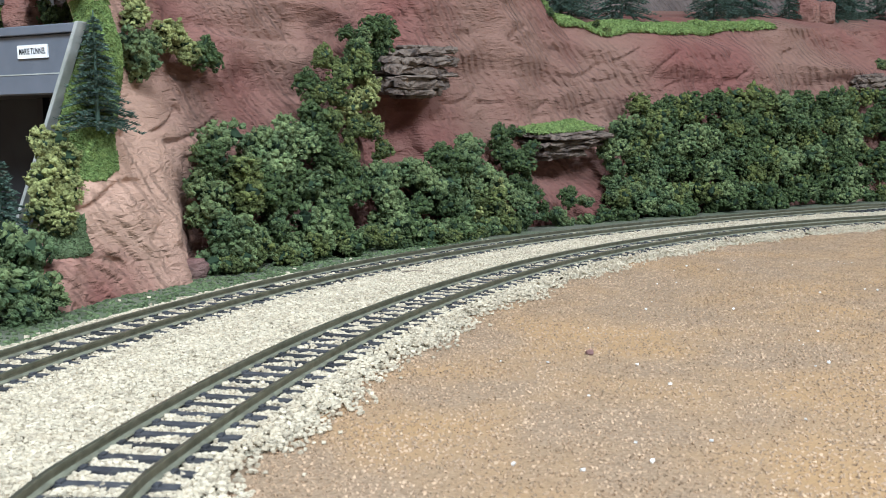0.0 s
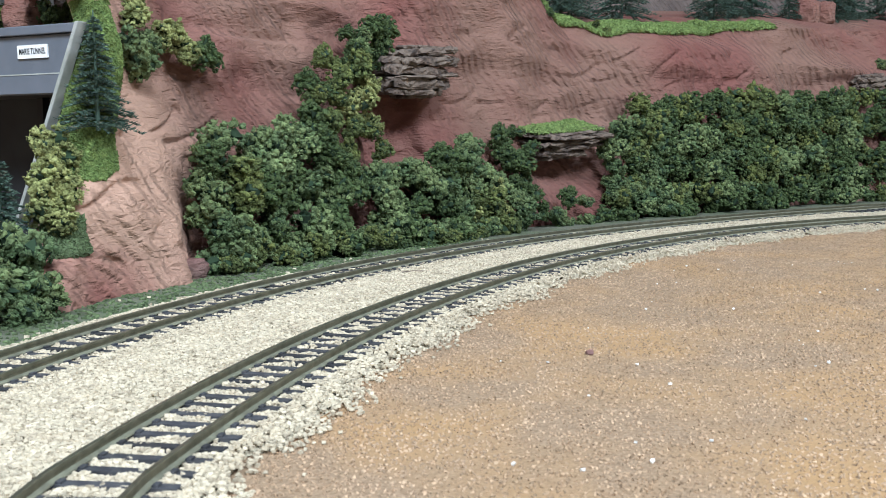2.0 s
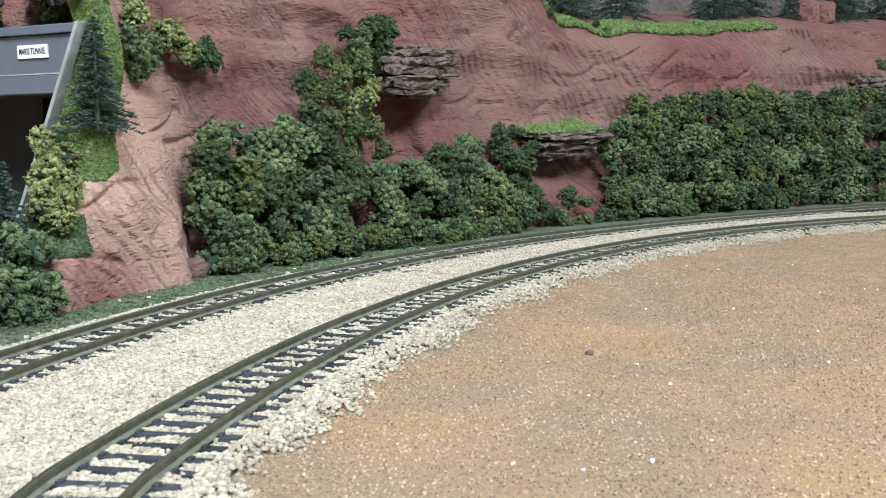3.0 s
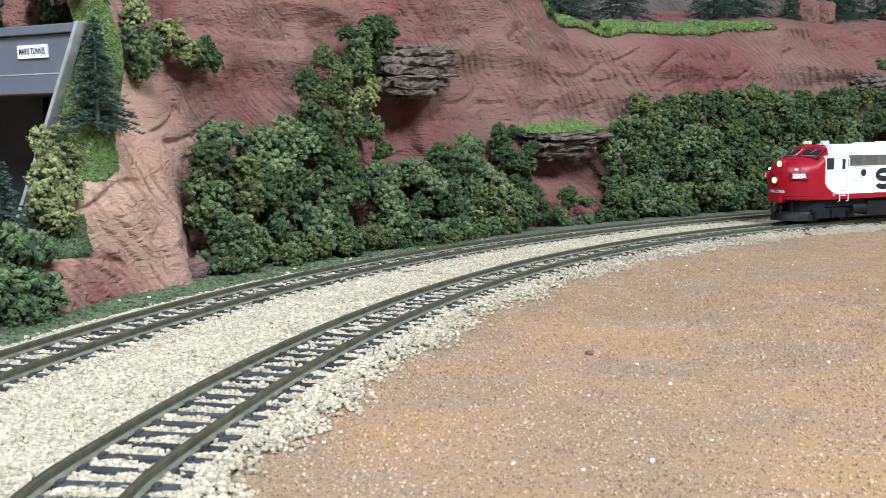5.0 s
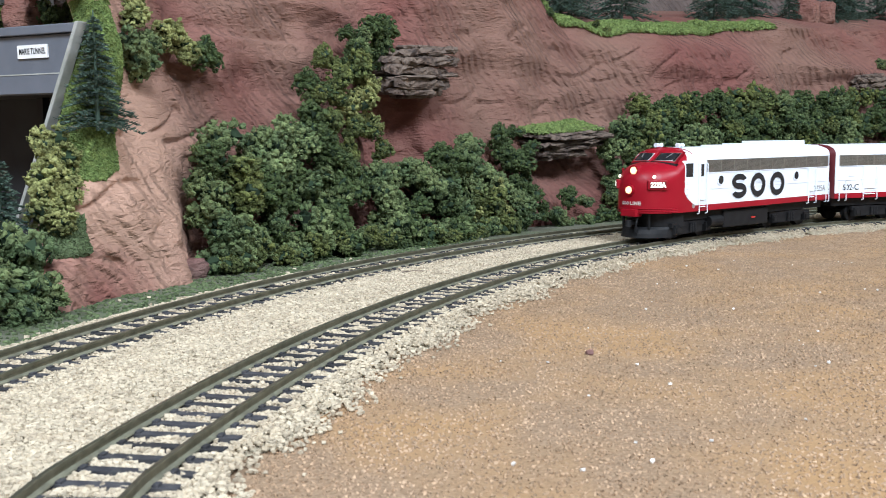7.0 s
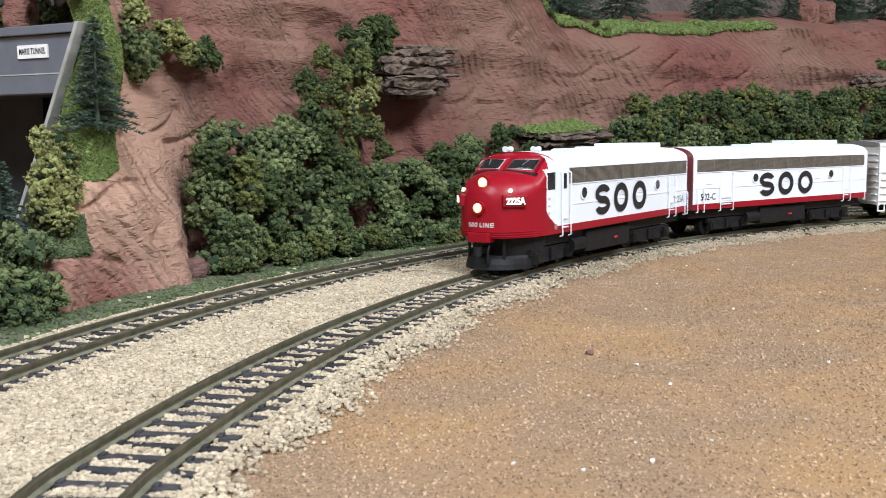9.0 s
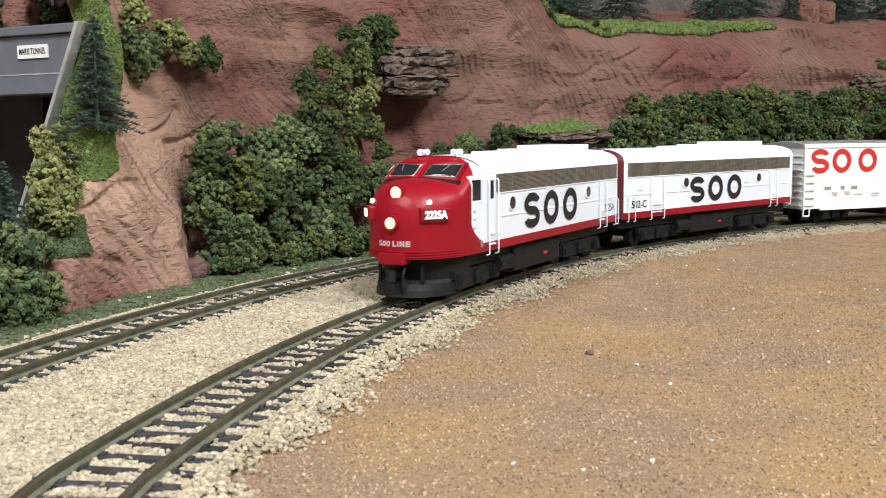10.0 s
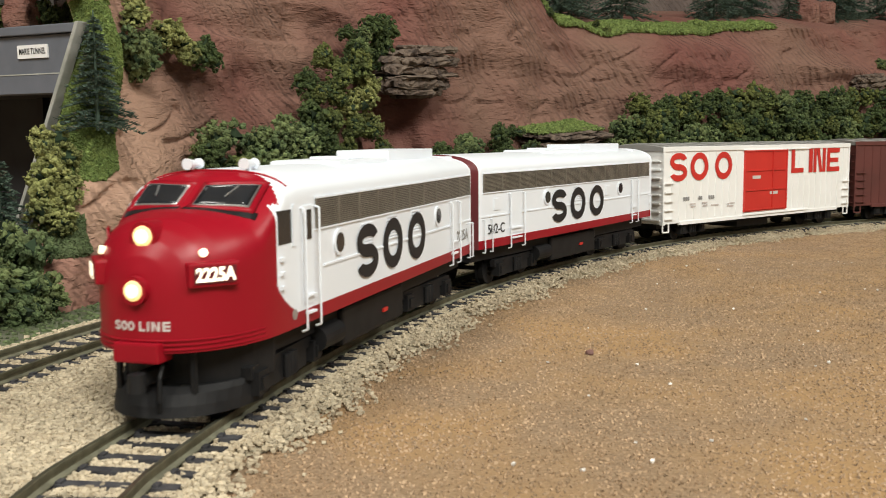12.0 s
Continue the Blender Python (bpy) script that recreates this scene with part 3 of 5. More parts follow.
GREENS = ["dark_green", "mid_green", "mid_green", "dark_green", "mid_green"]
MIXED = ["dark_green", "mid_green", "olive", "dark_green"]
WARM = ["olive", "olive", "yellow_green", "dark_green"]


def banks():
    rng = np.random.default_rng(21)
    bank(464, 500, 2, 48, 56, MIXED + ["mid_green"], rng)
    bank(505, 540, 2, 60, 66, GREENS, rng)
    bank(546, 578, 50, 88, 98, WARM, rng, step=11, lean=0.28, size=1.0)
    bank(552, 580, 88, 104, 106, ["olive", "dark_green"], rng, step=11, lean=0.30, size=0.9)
    bank(545, 585, 2, 46, 34, GREENS, rng)
    bank(580, 606, 108, 120, 126, ["dark_green", "mid_green", "dark_green"], rng, step=8, lean=0.33, size=0.9)
    bank(590, 640, 2, 36, 48, GREENS + ["olive"], rng, step=12)
    bank(640, 674, 2, 42, 14, ["yellow_green", "mid_green", "olive", "mid_green"], rng, size=1.1, step=11)
    bank(672, 690, 26, 60, 58, ["dark_green"], rng, step=11, lean=0.36, size=1.0)
    bank(684, 772, 1, 8, 16, GREENS, rng, size=0.8, step=12, foot=74)
    bank(768, 800, 3, 46, 78, GREENS + ["olive"], rng, foot=75, step=11.5, size=1.3)
    bank(803, 1000, 3, 78, 82, MIXED + ["dark_green", "dark_green"], rng, foot=77, step=12.5, size=1.3)
    bank(1004, 1120, 3, 84, 88, ["dark_green", "olive", "dark_green"], rng, foot=82, step=13.5, size=1.3)
    bank(455, 640, -1, 3, 3, ["olive", "dark_green", "olive"], rng, size=0.8, foot=58, step=11)
    # beside the tunnel
    for s, z, o, kind, size in ((350, 12, 62, "mid_green", 1.35), (362, 4, 60, "mid_green", 1.1), (343, 24, 70, "mid_green", 1.2), (352, 0, 54, "mid_green", 1.0),
                                (381, 33, 74, "yellow_green", 1.0), (390, 36, 76, "yellow_green", 1.0), (388, 43, 78, "yellow_green", 1.0), (384, 28, 70, "yellow_green", 0.8),
                                (397, 52, 82, "yellow_green", 0.8), (394, 59, 84, "yellow_green", 0.75), (391, 52, 82, "yellow_green", 0.75), (335, 10, 60, "mid_green", 1.3), (396, 38, 78, "yellow_green", 0.85), (399, 44, 80, "yellow_green", 0.7), (358, 20, 66, "mid_green", 1.2), (366, 12, 66, "mid_green", 1.1), (370, 3, 64, "dark_green", 0.8), (346, 34, 80, "mid_green", 1.1)):
        p = on_line(HILL, s, o)
        bush(kind, (p[0], p[1], z), size, rng, "bushes beside the tunnel", "beside the tunnel portal")
    for s, z, o, kind, size in ((446, 99, 102, "mid_green", 1.1), (455, 95, 102, "mid_green", 1.05), (461, 103, 105, "mid_green", 1.0), (455, 116, 108, "yellow_green", 1.0), (459, 124, 112, "yellow_green", 0.85),
                                (470, 108, 106, "yellow_green", 1.05), (478, 102, 104, "yellow_green", 1.0), (488, 103, 106, "dark_green", 0.95), (495, 101, 108, "dark_green", 0.8)):
        p = on_line(HILL, s, o)
        bush(kind, (p[0], p[1], z), size, rng, "bushes on the spur", "on the shoulder of the rock spur")


banks()


def conifer(at, tall, radius, rng, label):
    """A bottle-brush model fir: a stem, and whorls of needle sprays that droop at the tips."""
    base = thing("fir_tree", label, "tree", "fir trees", at=pose(*(Vector(settle(at)) * MM)))
    part("trunk", cyl((0, 0, -1), (0, 0, 1), 0.9, tall + 1, 8, r2=0.25), M["needle"], base)
    tiers = int(15 * (tall / 45) ** 0.5)
    root, tip = [], []
    for i in range(tiers):
        h = i / tiers
        for k in range(13):
            a, hh = rng.uniform(0, 6.28), h + rng.uniform(-0.02, 0.03)
            reach = radius * (1 - hh) ** 1.05 * rng.uniform(0.7, 1.08) + 1.0
            out, side = np.array([math.cos(a), math.sin(a), 0]), np.array([-math.sin(a), math.cos(a), 0])
            n = int(18 + 34 * (1 - h))
            u = rng.uniform(0.08, 1.0, n)[:, None]
            at_ = out * reach * u + np.array([0, 0, 1.0]) * (tall * (0.03 + 0.94 * hh) - 0.22 * reach * u ** 2)
            lean = out * 0.8 + side * rng.uniform(-1.0, 1.0, (n, 1)) + np.array([0, 0, 1.0]) * rng.uniform(-0.25, 0.55, (n, 1))
            root.append(at_)
            tip.append(at_ + lean * rng.uniform(1.2, 2.6, (n, 1)) * (1.1 - 0.45 * h) * (radius / 15) ** 0.5)
    root, tip = np.concatenate(root), np.concatenate(tip)
    n = len(root)
    d = tip - root
    side = np.cross(d, rng.normal(size=(n, 3)))
    side = side / np.linalg.norm(side, axis=1)[:, None] * 0.30 * (radius / 15) ** 0.5
    up = np.cross(side, d / np.linalg.norm(d, axis=1)[:, None])
    v = np.stack([root + side, root - side * 0.5 + up * 0.9, root - side * 0.5 - up * 0.9, tip], 1).reshape(-1, 3)
    f = np.array([(0, 1, 3), (1, 2, 3), (2, 0, 3)])
    me = np_mesh("crown", v, (f[None] + 4 * np.arange(n)[:, None, None]).reshape(-1, 3), [M["needle"], M["needle_tip"]], False,
                 np.repeat((rng.random(n) > 0.955).astype(int), 3))
    crown = new("crown", me)
    crown.parent = base
    return base


def firs():
    rng = np.random.default_rng(5)
    p = on_line(HILL, 406, face_off(410, 86) - 6)
    conifer((p[0], p[1], 62.5), 45, 15.0, rng, "dark bottle-brush model fir on the grassy slope")
    conifer((-161, 334, 14), 38, 14, rng, "dark bottle-brush model fir beside the tunnel mouth")
    for s, o, z, tall, rad in ((798, 192, 160, 64, 32), (820, 205, 160, 50, 26), (860, 190, 160, 66, 34), (955, 190, 162, 62, 30), (978, 200, 164, 44, 26), (992, 196, 164, 44, 26),
                               (1018, 186, 164, 40, 14), (1062, 192, 164, 66, 30), (1080, 205, 166, 62, 28), (1104, 192, 164, 66, 30), (1135, 192, 164, 66, 30)):
        p = on_line(HILL, s, o)
        conifer((p[0], p[1], z), tall, rad, rng, "dark model fir on the plateau above the cliff")


firs()


# ---------------------------------------------------------------- tunnel portal
def tunnel_portal():
    """A painted slab with a slanting end, an opening below its lintel and a lining behind, its near-black colour
    standing in for the tunnel's shade. Local x runs left along the face.
    """
    base = thing("tunnel_portal", "blue-grey painted tunnel portal with a white name sign", "tunnel", kind="structure",
                 at=Matrix.Translation(Vector((-138.0, 385.2, 0)) * MM) @ Matrix.Rotation(math.radians(154.5), 4, "Z") @ Matrix.Diagonal((0.832, 1, 0.964, 1)))

    def prism(pts, y0, y1):
        bm = bmesh.new()
        a = [bm.verts.new((x, y0, z)) for x, z in pts]
        b = [bm.verts.new((x, y1, z)) for x, z in pts]
        bm.faces.new(a), bm.faces.new(b[::-1])
        n = len(pts)
        for i in range(n):
            bm.faces.new((a[i], a[(i + 1) % n], b[(i + 1) % n], b[i]))
        return bm
    # y is minus behind the face
    part("lintel", prism([(3.2, 100.8), (170, 100.8), (170, 77), (17.5, 77)], -5, 0), M["concrete"], base, bevel=0.5)
    part("lower_band", prism([(13.2, 84.8), (170, 84.8), (170, 77.4), (17.6, 77.4)], 0, 0.8), M["concrete"], base)
    part("cap", prism([(0.5, 104.6), (170, 104.6), (170, 101), (2.0, 101)], -6, 1.6), M["concrete"], base, bevel=0.4)
    part("end_edge", prism([(-1.2, 105), (1.2, 105), (29.2, 55), (66, -8), (63.5, -8), (27, 55)], -3, 1.8), M["pale_edge"], base, bevel=0.5)
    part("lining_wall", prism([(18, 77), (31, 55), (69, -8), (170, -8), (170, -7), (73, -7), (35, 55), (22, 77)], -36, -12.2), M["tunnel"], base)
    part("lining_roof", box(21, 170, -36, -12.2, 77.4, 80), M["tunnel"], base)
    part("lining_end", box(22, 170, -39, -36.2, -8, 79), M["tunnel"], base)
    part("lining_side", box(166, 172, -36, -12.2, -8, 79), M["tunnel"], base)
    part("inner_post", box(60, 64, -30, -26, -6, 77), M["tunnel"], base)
    part("joint_line", box(13.6, 168, 0.2, 0.95, 84.9, 85.4), M["pale_edge"], base, "pale scuffed joint line")
    sign = part("name_sign", box(20.4, 40.0, 0.1, 0.7, 91.6, 97.0), M["sign"], base, "white card sign with black capitals")
    txt = bpy.data.curves.new("lettering", "FONT")
    txt.body, txt.size, txt.align_x, txt.align_y = "MARIE TUNNEL", 0.0030, "CENTER", "CENTER"
    txt.extrude, txt.offset = 0.00005, 0.00003
    txt.materials.append(M["ink"])
    ob = new("lettering", txt)
    ob.parent = sign
    ob.matrix_local = Matrix.Translation(Vector((30.2, 0.8, 94.3)) * MM) @ Matrix.Rotation(math.pi, 4, "Z") @ Matrix.Rotation(math.pi / 2, 4, "X")
    ob.scale = (0.83, 1.15, 1)


tunnel_portal()


# ---------------------------------------------------------------- grass on the rock
def grass_sheet(name, mat, label, s_of, z0, z1, o_of, n, size):
    rng = np.random.default_rng(len(name))
    c = []
    for _ in range(n):
        z = rng.uniform(z0, z1)
        a, b = s_of(z)
        s = rng.uniform(a, b)
        e = left_border(z)
        p = on_line(HILL, max(s, e), o_of(max(s, e), z) + max(0.0, e - s))
        c.append((p[0], p[1], z + rng.uniform(-0.3, 0.6)))
    v, f = crumbs(settle(c), rng.uniform(0.5, 1.0, n) * size, rng)
    tagged(new(name, np_mesh(name, v, f, mat)), label, "grass", kind="stuff")


def grasses():
    grass_sheet("slope_grass", M["grass"], "bright green ground-foam grass beside the tunnel",
                lambda z: (left_border(z) - 8, float(np.interp(z, [42, 46, 67, 115], [408, 415, 421, 438]))), 42, 114, lambda s, z: face_off(s, z) - 0.5, 15000, 0.8)
    grass_sheet("foot_grass", M["grass_dark"], "dull green ground-foam grass at the spur's foot",
                lambda z: (377, 392), 14, 28, lambda s, z: face_off(s, z) - 0.5, 2600, 0.8)

    def top_grass(s0, s1, back, n, name):
        rng = np.random.default_rng(n)
        s = rng.uniform(s0, s1, n)
        d = rng.random(n) ** 1.4 * back - 2
        c = []
        for a, b in zip(s, d):
            top = rim(a)
            b *= 0.8 + 0.35 * noise.noise((a * 0.045, 1.0, 0.0))
            p = on_line(HILL, a, face_off(a, top) + b)
            c.append((p[0], p[1], top + 1.2 + 52 * (max(b, 0) / 258) ** 0.7 + rng.uniform(-0.3, 0.8)))
        v, f = crumbs(settle(c), rng.uniform(0.7, 1.6, n), rng)
        tagged(new(name, np_mesh(name, v, f, M["grass"])), "bright green grass along the cliff rim", "grass", kind="stuff")
    top_grass(738, 925, 38, 12000, "plateau_grass")
    top_grass(925, 975, 24, 900, "plateau_grass")
    top_grass(405, 440, 26, 2200, "shoulder_grass")


grasses()


# ---------------------------------------------------------------- bark ledges and loose stones
def ledge(name, at, turn, length, deep, layers, seed, label, moss):
    """A stack of ragged bark plates jutting from the cliff. Local x along the face, y out of it."""
    rng = np.random.default_rng(seed)
    base = thing(name, label, "rock ledge", at=Matrix.Translation(Vector(settle(at)) * MM) @ Matrix.Rotation(turn, 4, "Z") @ Matrix.Rotation(0.22 if moss else 0.05, 4, "X"))
    z = 0.0
    for k, (w, d, h, shift) in enumerate(layers):
        bm = bmesh.new()
        n, rows = 64, 4
        rings = []
        for j in range(rows):
            ring = []
            for i in range(n):
                a = 2 * math.pi * i / n
                c, sn = math.cos(a), math.sin(a)
                r = 1 + 0.24 * noise.noise((c * 2.2 + k * 5, sn * 2.2, seed)) + 0.13 * round(2.2 * noise.noise((c * 4.5 + k * 2, sn * 4.5, seed + 3.0))) / 2 + 0.12 * noise.noise((c * 7, sn * 7, k * 3.0 + j * 2.1)) + 0.045 * rng.uniform(-1, 1)
                edge = 1 - 0.05 * abs(j - 1.5)
                x = (abs(c) ** 0.65) * (1 if c > 0 else -1) * w / 2 * r * edge + shift
                y = (abs(sn) ** 0.65) * (1 if sn > 0 else -1) * d / 2 * r * edge
                zz = z + h * j / (rows - 1) + (0.05 * math.sin(k * 2.4 + seed)) * x + 0.55 * h * noise.noise((x * 0.2, y * 0.2, k * 2.0)) + 0.04 * (x + length / 2)
                ring.append(bm.verts.new((x, y, zz)))
            rings.append(ring)
        for a, b in zip(rings, rings[1:]):
            for i in range(n):
                bm.faces.new((a[i], a[(i + 1) % n], b[(i + 1) % n], b[i]))
        bm.faces.new(rings[0][::-1]), bm.faces.new(rings[-1])
        part("bark_plate", bm, M["bark"], base, smooth=False)
        z += h * 0.92
    if moss:
        m = 2600
        w, d, shift = layers[-1][0], layers[-1][1], layers[-1][3]
        x = rng.uniform(-0.46, 0.46, m) * w + shift
        y = rng.uniform(-0.45, 0.45, m) * d * moss
        c = np.stack([x, y, z + 0.05 * (x + length / 2) + rng.uniform(-0.2, 0.9, m)], 1)
        v, f = crumbs(c, rng.uniform(0.4, 0.9, m), rng)
        ob = new("moss", np_mesh("moss", v, f, M["grass"]))
        ob.parent = base
        tagged(ob, "bright green moss on the top plate")


def ledges():
    h = heading(HILL, 620)
    p = on_line(HILL, 619, 105)
    ledge("rock_ledge", (p[0], p[1], 82), h, 56, 30, [(26, 20, 2.0, 2), (50, 29, 3.6, -4), (42, 24, 1.2, -3), (58, 34, 4.4, -2), (46, 25, 1.4, 0), (60, 35, 2.2, 1), (54, 31, 4.8, -3), (40, 24, 1.6, 4), (57, 34, 4.6, 4), (44, 26, 1.8, 8), (50, 31, 3.6, 7), (34, 22, 2.6, 11)], 3,
          "grey-brown layered bark ledge jutting from the cliff", 0)
    h = heading(HILL, 735)
    p = on_line(HILL, 733, 106)
    ledge("rock_ledge", (p[0], p[1], 43), h, 58, 30, [(40, 26, 2.4, -8), (48, 34, 3.6, -6), (44, 26, 1.6, -3), (58, 35, 2.8, 1), (62, 32, 1.4, 4), (70, 40, 3.2, 2), (60, 34, 1.4, -2), (74, 42, 3.0, 0), (68, 40, 2.2, -4)], 8,
          "layered bark ledge topped with green moss", 0.95)
    h = heading(HILL, 1040)
    p = on_line(HILL, 1040, 116)
    ledge("rock_ledge", (p[0], p[1], 92), h, 40, 24, [(30, 20, 3.0, 0), (38, 24, 3.4, 2), (34, 20, 2.0, -2), (40, 25, 4.0, 2), (30, 20, 3.0, 0)], 12,
          "dark weathered bark ledge among the bushes", 0)

    def stone(at, size, seed, label, mat):
        bm = bmesh.new()
        bmesh.ops.create_icosphere(bm, subdivisions=4, radius=1)
        for v in bm.verts:
            q = v.co.copy()
            v.co = Vector([(abs(a) ** 0.7) * (1 if a > 0 else -1) for a in q])
            v.co *= 1 + 0.22 * noise.noise(q * 1.4 + Vector((seed, 0, 0))) + 0.07 * noise.noise(q * 5)
            v.co = Vector((v.co.x * size[0], v.co.y * size[1], v.co.z * size[2]))
        ob = part("stone", bm, mat, None)
        ob.matrix_world = Matrix.Translation(Vector(settle(at)) * MM) @ Matrix.Rotation(heading(HILL, 440), 4, "Z")
        tagged(ob, label, "stone")
    p = on_line(HILL, 448, 73)
    stone((p[0], p[1], -1.0), (10.5, 6, 5.4), 2.0, "dark red rough stone at the cliff foot", M["stone"])
    for s, o, size, sd in ((1030, 180, (13, 12, 15), 4.0), (1042, 178, (12, 12, 12), 6.5)):
        p = on_line(HILL, s, o)
        stone((p[0], p[1], 168), size, sd, "pale pink boulder on the plateau", M["rock"])
    p = on_line(HILL, 420, 128)
    stone((p[0], p[1], 112), (8, 7, 9), 9.0, "tan rock above the tunnel portal", M["rock"])


ledges()


def details():
    rng = np.random.default_rng(77)
    # shrubs on top of the portal and over the rim
    for s, o, z, kind, size in ((418, 142, 112, "olive", 1.0), (416, 152, 113, "olive", 1.0), (424, 116, 113, "dark_green", 0.7), (430, 112, 114, "dark_green", 0.65),
                                (424, 124, 114, "dark_green", 0.7), (420, 160, 118, "olive", 1.2)):
        p = on_line(HILL, s, o)
        bush(kind, (p[0], p[1], z), size, rng, "bushes above the tunnel", "above the tunnel portal")
    for s, z, kind, size in ((800, 146, "olive", 0.45), (806, 139, "olive", 0.5), (750, 151, "dark_green", 0.5), (1062, 116, "mid_green", 0.8), (1072, 122, "mid_green", 0.8)):
        q = on_face(s, z, 1.0)
        bush(kind, q, size, rng, "tufts on the cliff", "clinging to the cliff")
    q = on_face(598, 66, 1.0)
    bush("mid_green", q, 0.28, rng, "tufts on the cliff", "stuck to the hollow below the ledge")
    n = 60
    p = on_line(HILL, RNG.uniform(788, 806, n), RNG.uniform(19, 25, n))
    v, f = chips(settle(np.concatenate([p, np.full((n, 1), -4.2)], 1)), RNG.uniform(1.2, 2.0, n), RNG)
    M["yellow"] = material("yellow_chip", (0.62, 0.46, 0.16), rough=0.9, island=0.2)
    tagged(new("yellow_chips", np_mesh("yellow_chips", v, f, M["yellow"])), "patch of yellow-stained ballast beside the rail", "stones", kind="stuff")
    q = settle((*on_line(HILL, 480, -27), 0.0))
    twig = part("twig", rod([(q[0] - 5, q[1] - 1, -1.6), (q[0], q[1], -1.2), (q[0] + 6, q[1] + 1, -1.5)], 0.22), M["bark"], None)
    tagged(twig, "thin dark twig lying on pale ballast", "twig")
    # a second, duller cliff far behind the plateau
    ss, zz = np.linspace(560, 1500, 120), np.linspace(140, 420, 40)
    v = []
    for s in ss:
        o = np.array([420 + 0.15 * z + 22 * fbm(s * 0.012, z * 0.008, 20.0) for z in zz])
        v.append(np.concatenate([on_line(HILL, np.full(len(zz), s), o), zz[:, None]], 1))
    tagged(new("far_cliff", np_mesh("far_cliff", settle(np.array(v).reshape(-1, 3)), grid_faces(120, 40), M["far_rock"], True)),
           "dull brown rock wall far behind the plateau", "cliff", kind="structure")


details()


# ---------------------------------------------------------------- train
M["red"] = material("red_gloss_paint", (0.29, 0.005, 0.016), (0.265, 0.0045, 0.014), 0.36, scale=40, coat=0.0, spec=0.28)
M["white"] = material("white_paint", (0.82, 0.87, 0.94), (0.80, 0.85, 0.92), 0.38, scale=60)
M["cream"] = material("white_car_paint", (0.84, 0.85, 0.85), (0.80, 0.81, 0.80), 0.5, scale=60)
M["car_red"] = material("door_red_paint", (0.55, 0.03, 0.022), (0.50, 0.026, 0.02), 0.5, scale=60)
M["brown"] = material("boxcar_brown_paint", (0.10, 0.026, 0.022), (0.08, 0.022, 0.018), 0.6, scale=60)
M["black"] = material("black_plastic", (0.008, 0.008, 0.009), (0.014, 0.014, 0.015), 0.6, scale=200, spec=0.25)
# dark red: the board's own colour; on ends and diaphragm, shade in the paint
M["dark_red"] = material("dark_red_board_and_end_shade", (0.11, 0.006, 0.011), (0.09, 0.005, 0.009), 0.6, scale=60)
M["grille"] = material("stainless_grille", (0.20, 0.185, 0.155), (0.28, 0.26, 0.22), 0.42, 0.45, scale=160)
M["grille_dark"] = material("grille_gap", (0.09, 0.082, 0.07), rough=0.6)
M["roof_grey"] = material("galvanised_roof", (0.42, 0.42, 0.41), (0.36, 0.36, 0.35), 0.5, 0.3, scale=90)
M["glass"] = material("dark_cab_glass", (0.02, 0.022, 0.026), rough=0.12, spec=0.7)
M["silver"] = material("silver_frame", (0.5, 0.5, 0.5), rough=0.35, metal=0.7)
M["lamp"] = material("lit_headlight", (1.0, 0.85, 0.5), rough=0.4, glow=(1.0, 0.58, 0.16, 0.85))
M["lamp_core"] = material("headlight_core", (1.0, 0.95, 0.8), rough=0.4, glow=(1.0, 0.88, 0.55, 1.7))
M["board"] = material("lit_number_board", (0.95, 0.93, 0.85), rough=0.5, glow=(1.0, 0.86, 0.62, 1.3))
M["grey_ink"] = material("grey_marking", (0.30, 0.30, 0.30), rough=0.6)
M["pale_ink"] = material("pale_marking", (0.6, 0.55, 0.53), rough=0.6)

SIDE = 18.4
SILL, STRIPE, BAND0, BAND1 = 15.2, 18.3, 35.9, 43.0


def plan_half(x, nose):
    if not nose or x < 59:
        return SIDE
    t = min((x - 59) / 27.5, 1.0)
    return SIDE * (1 - t ** 2.5) ** (1 / 2.1)


def crest(x, nose):
    """Height of the body's top along its middle."""
    if not nose:
        return 49.7
    return float(np.interp(x, [48, 54, 57, 59.5, 68.0, 69.5, 74, 78, 81, 83.5, 85.2, 86.2, 86.5],
                           [49.7, 49.5, 49.1, 48.2, 42.6, 42.2, 41.7, 40.7, 39.0, 36.8, 34.0, 30.8, 27.2]))


def shoulder(x, nose):
    if not nose:
        return BAND1
    return float(np.interp(x, [52, 59, 64, 69, 75, 82, 86.5], [BAND1, 42.2, 38.0, 33.0, 30.3, 27.7, 24.0]))


def top_at(x, y, nose=True):
    """Surface height of the body above a point of its plan."""
    w, zt, zs = plan_half(x, nose), crest(x, nose), shoulder(x, nose)
    e = 2.3 if nose and x > 59 else 2.5
    return zs + (zt - zs) * max(0.0, 1 - min(abs(y) / max(w, 0.01), 1.0) ** e) ** (1 / e)


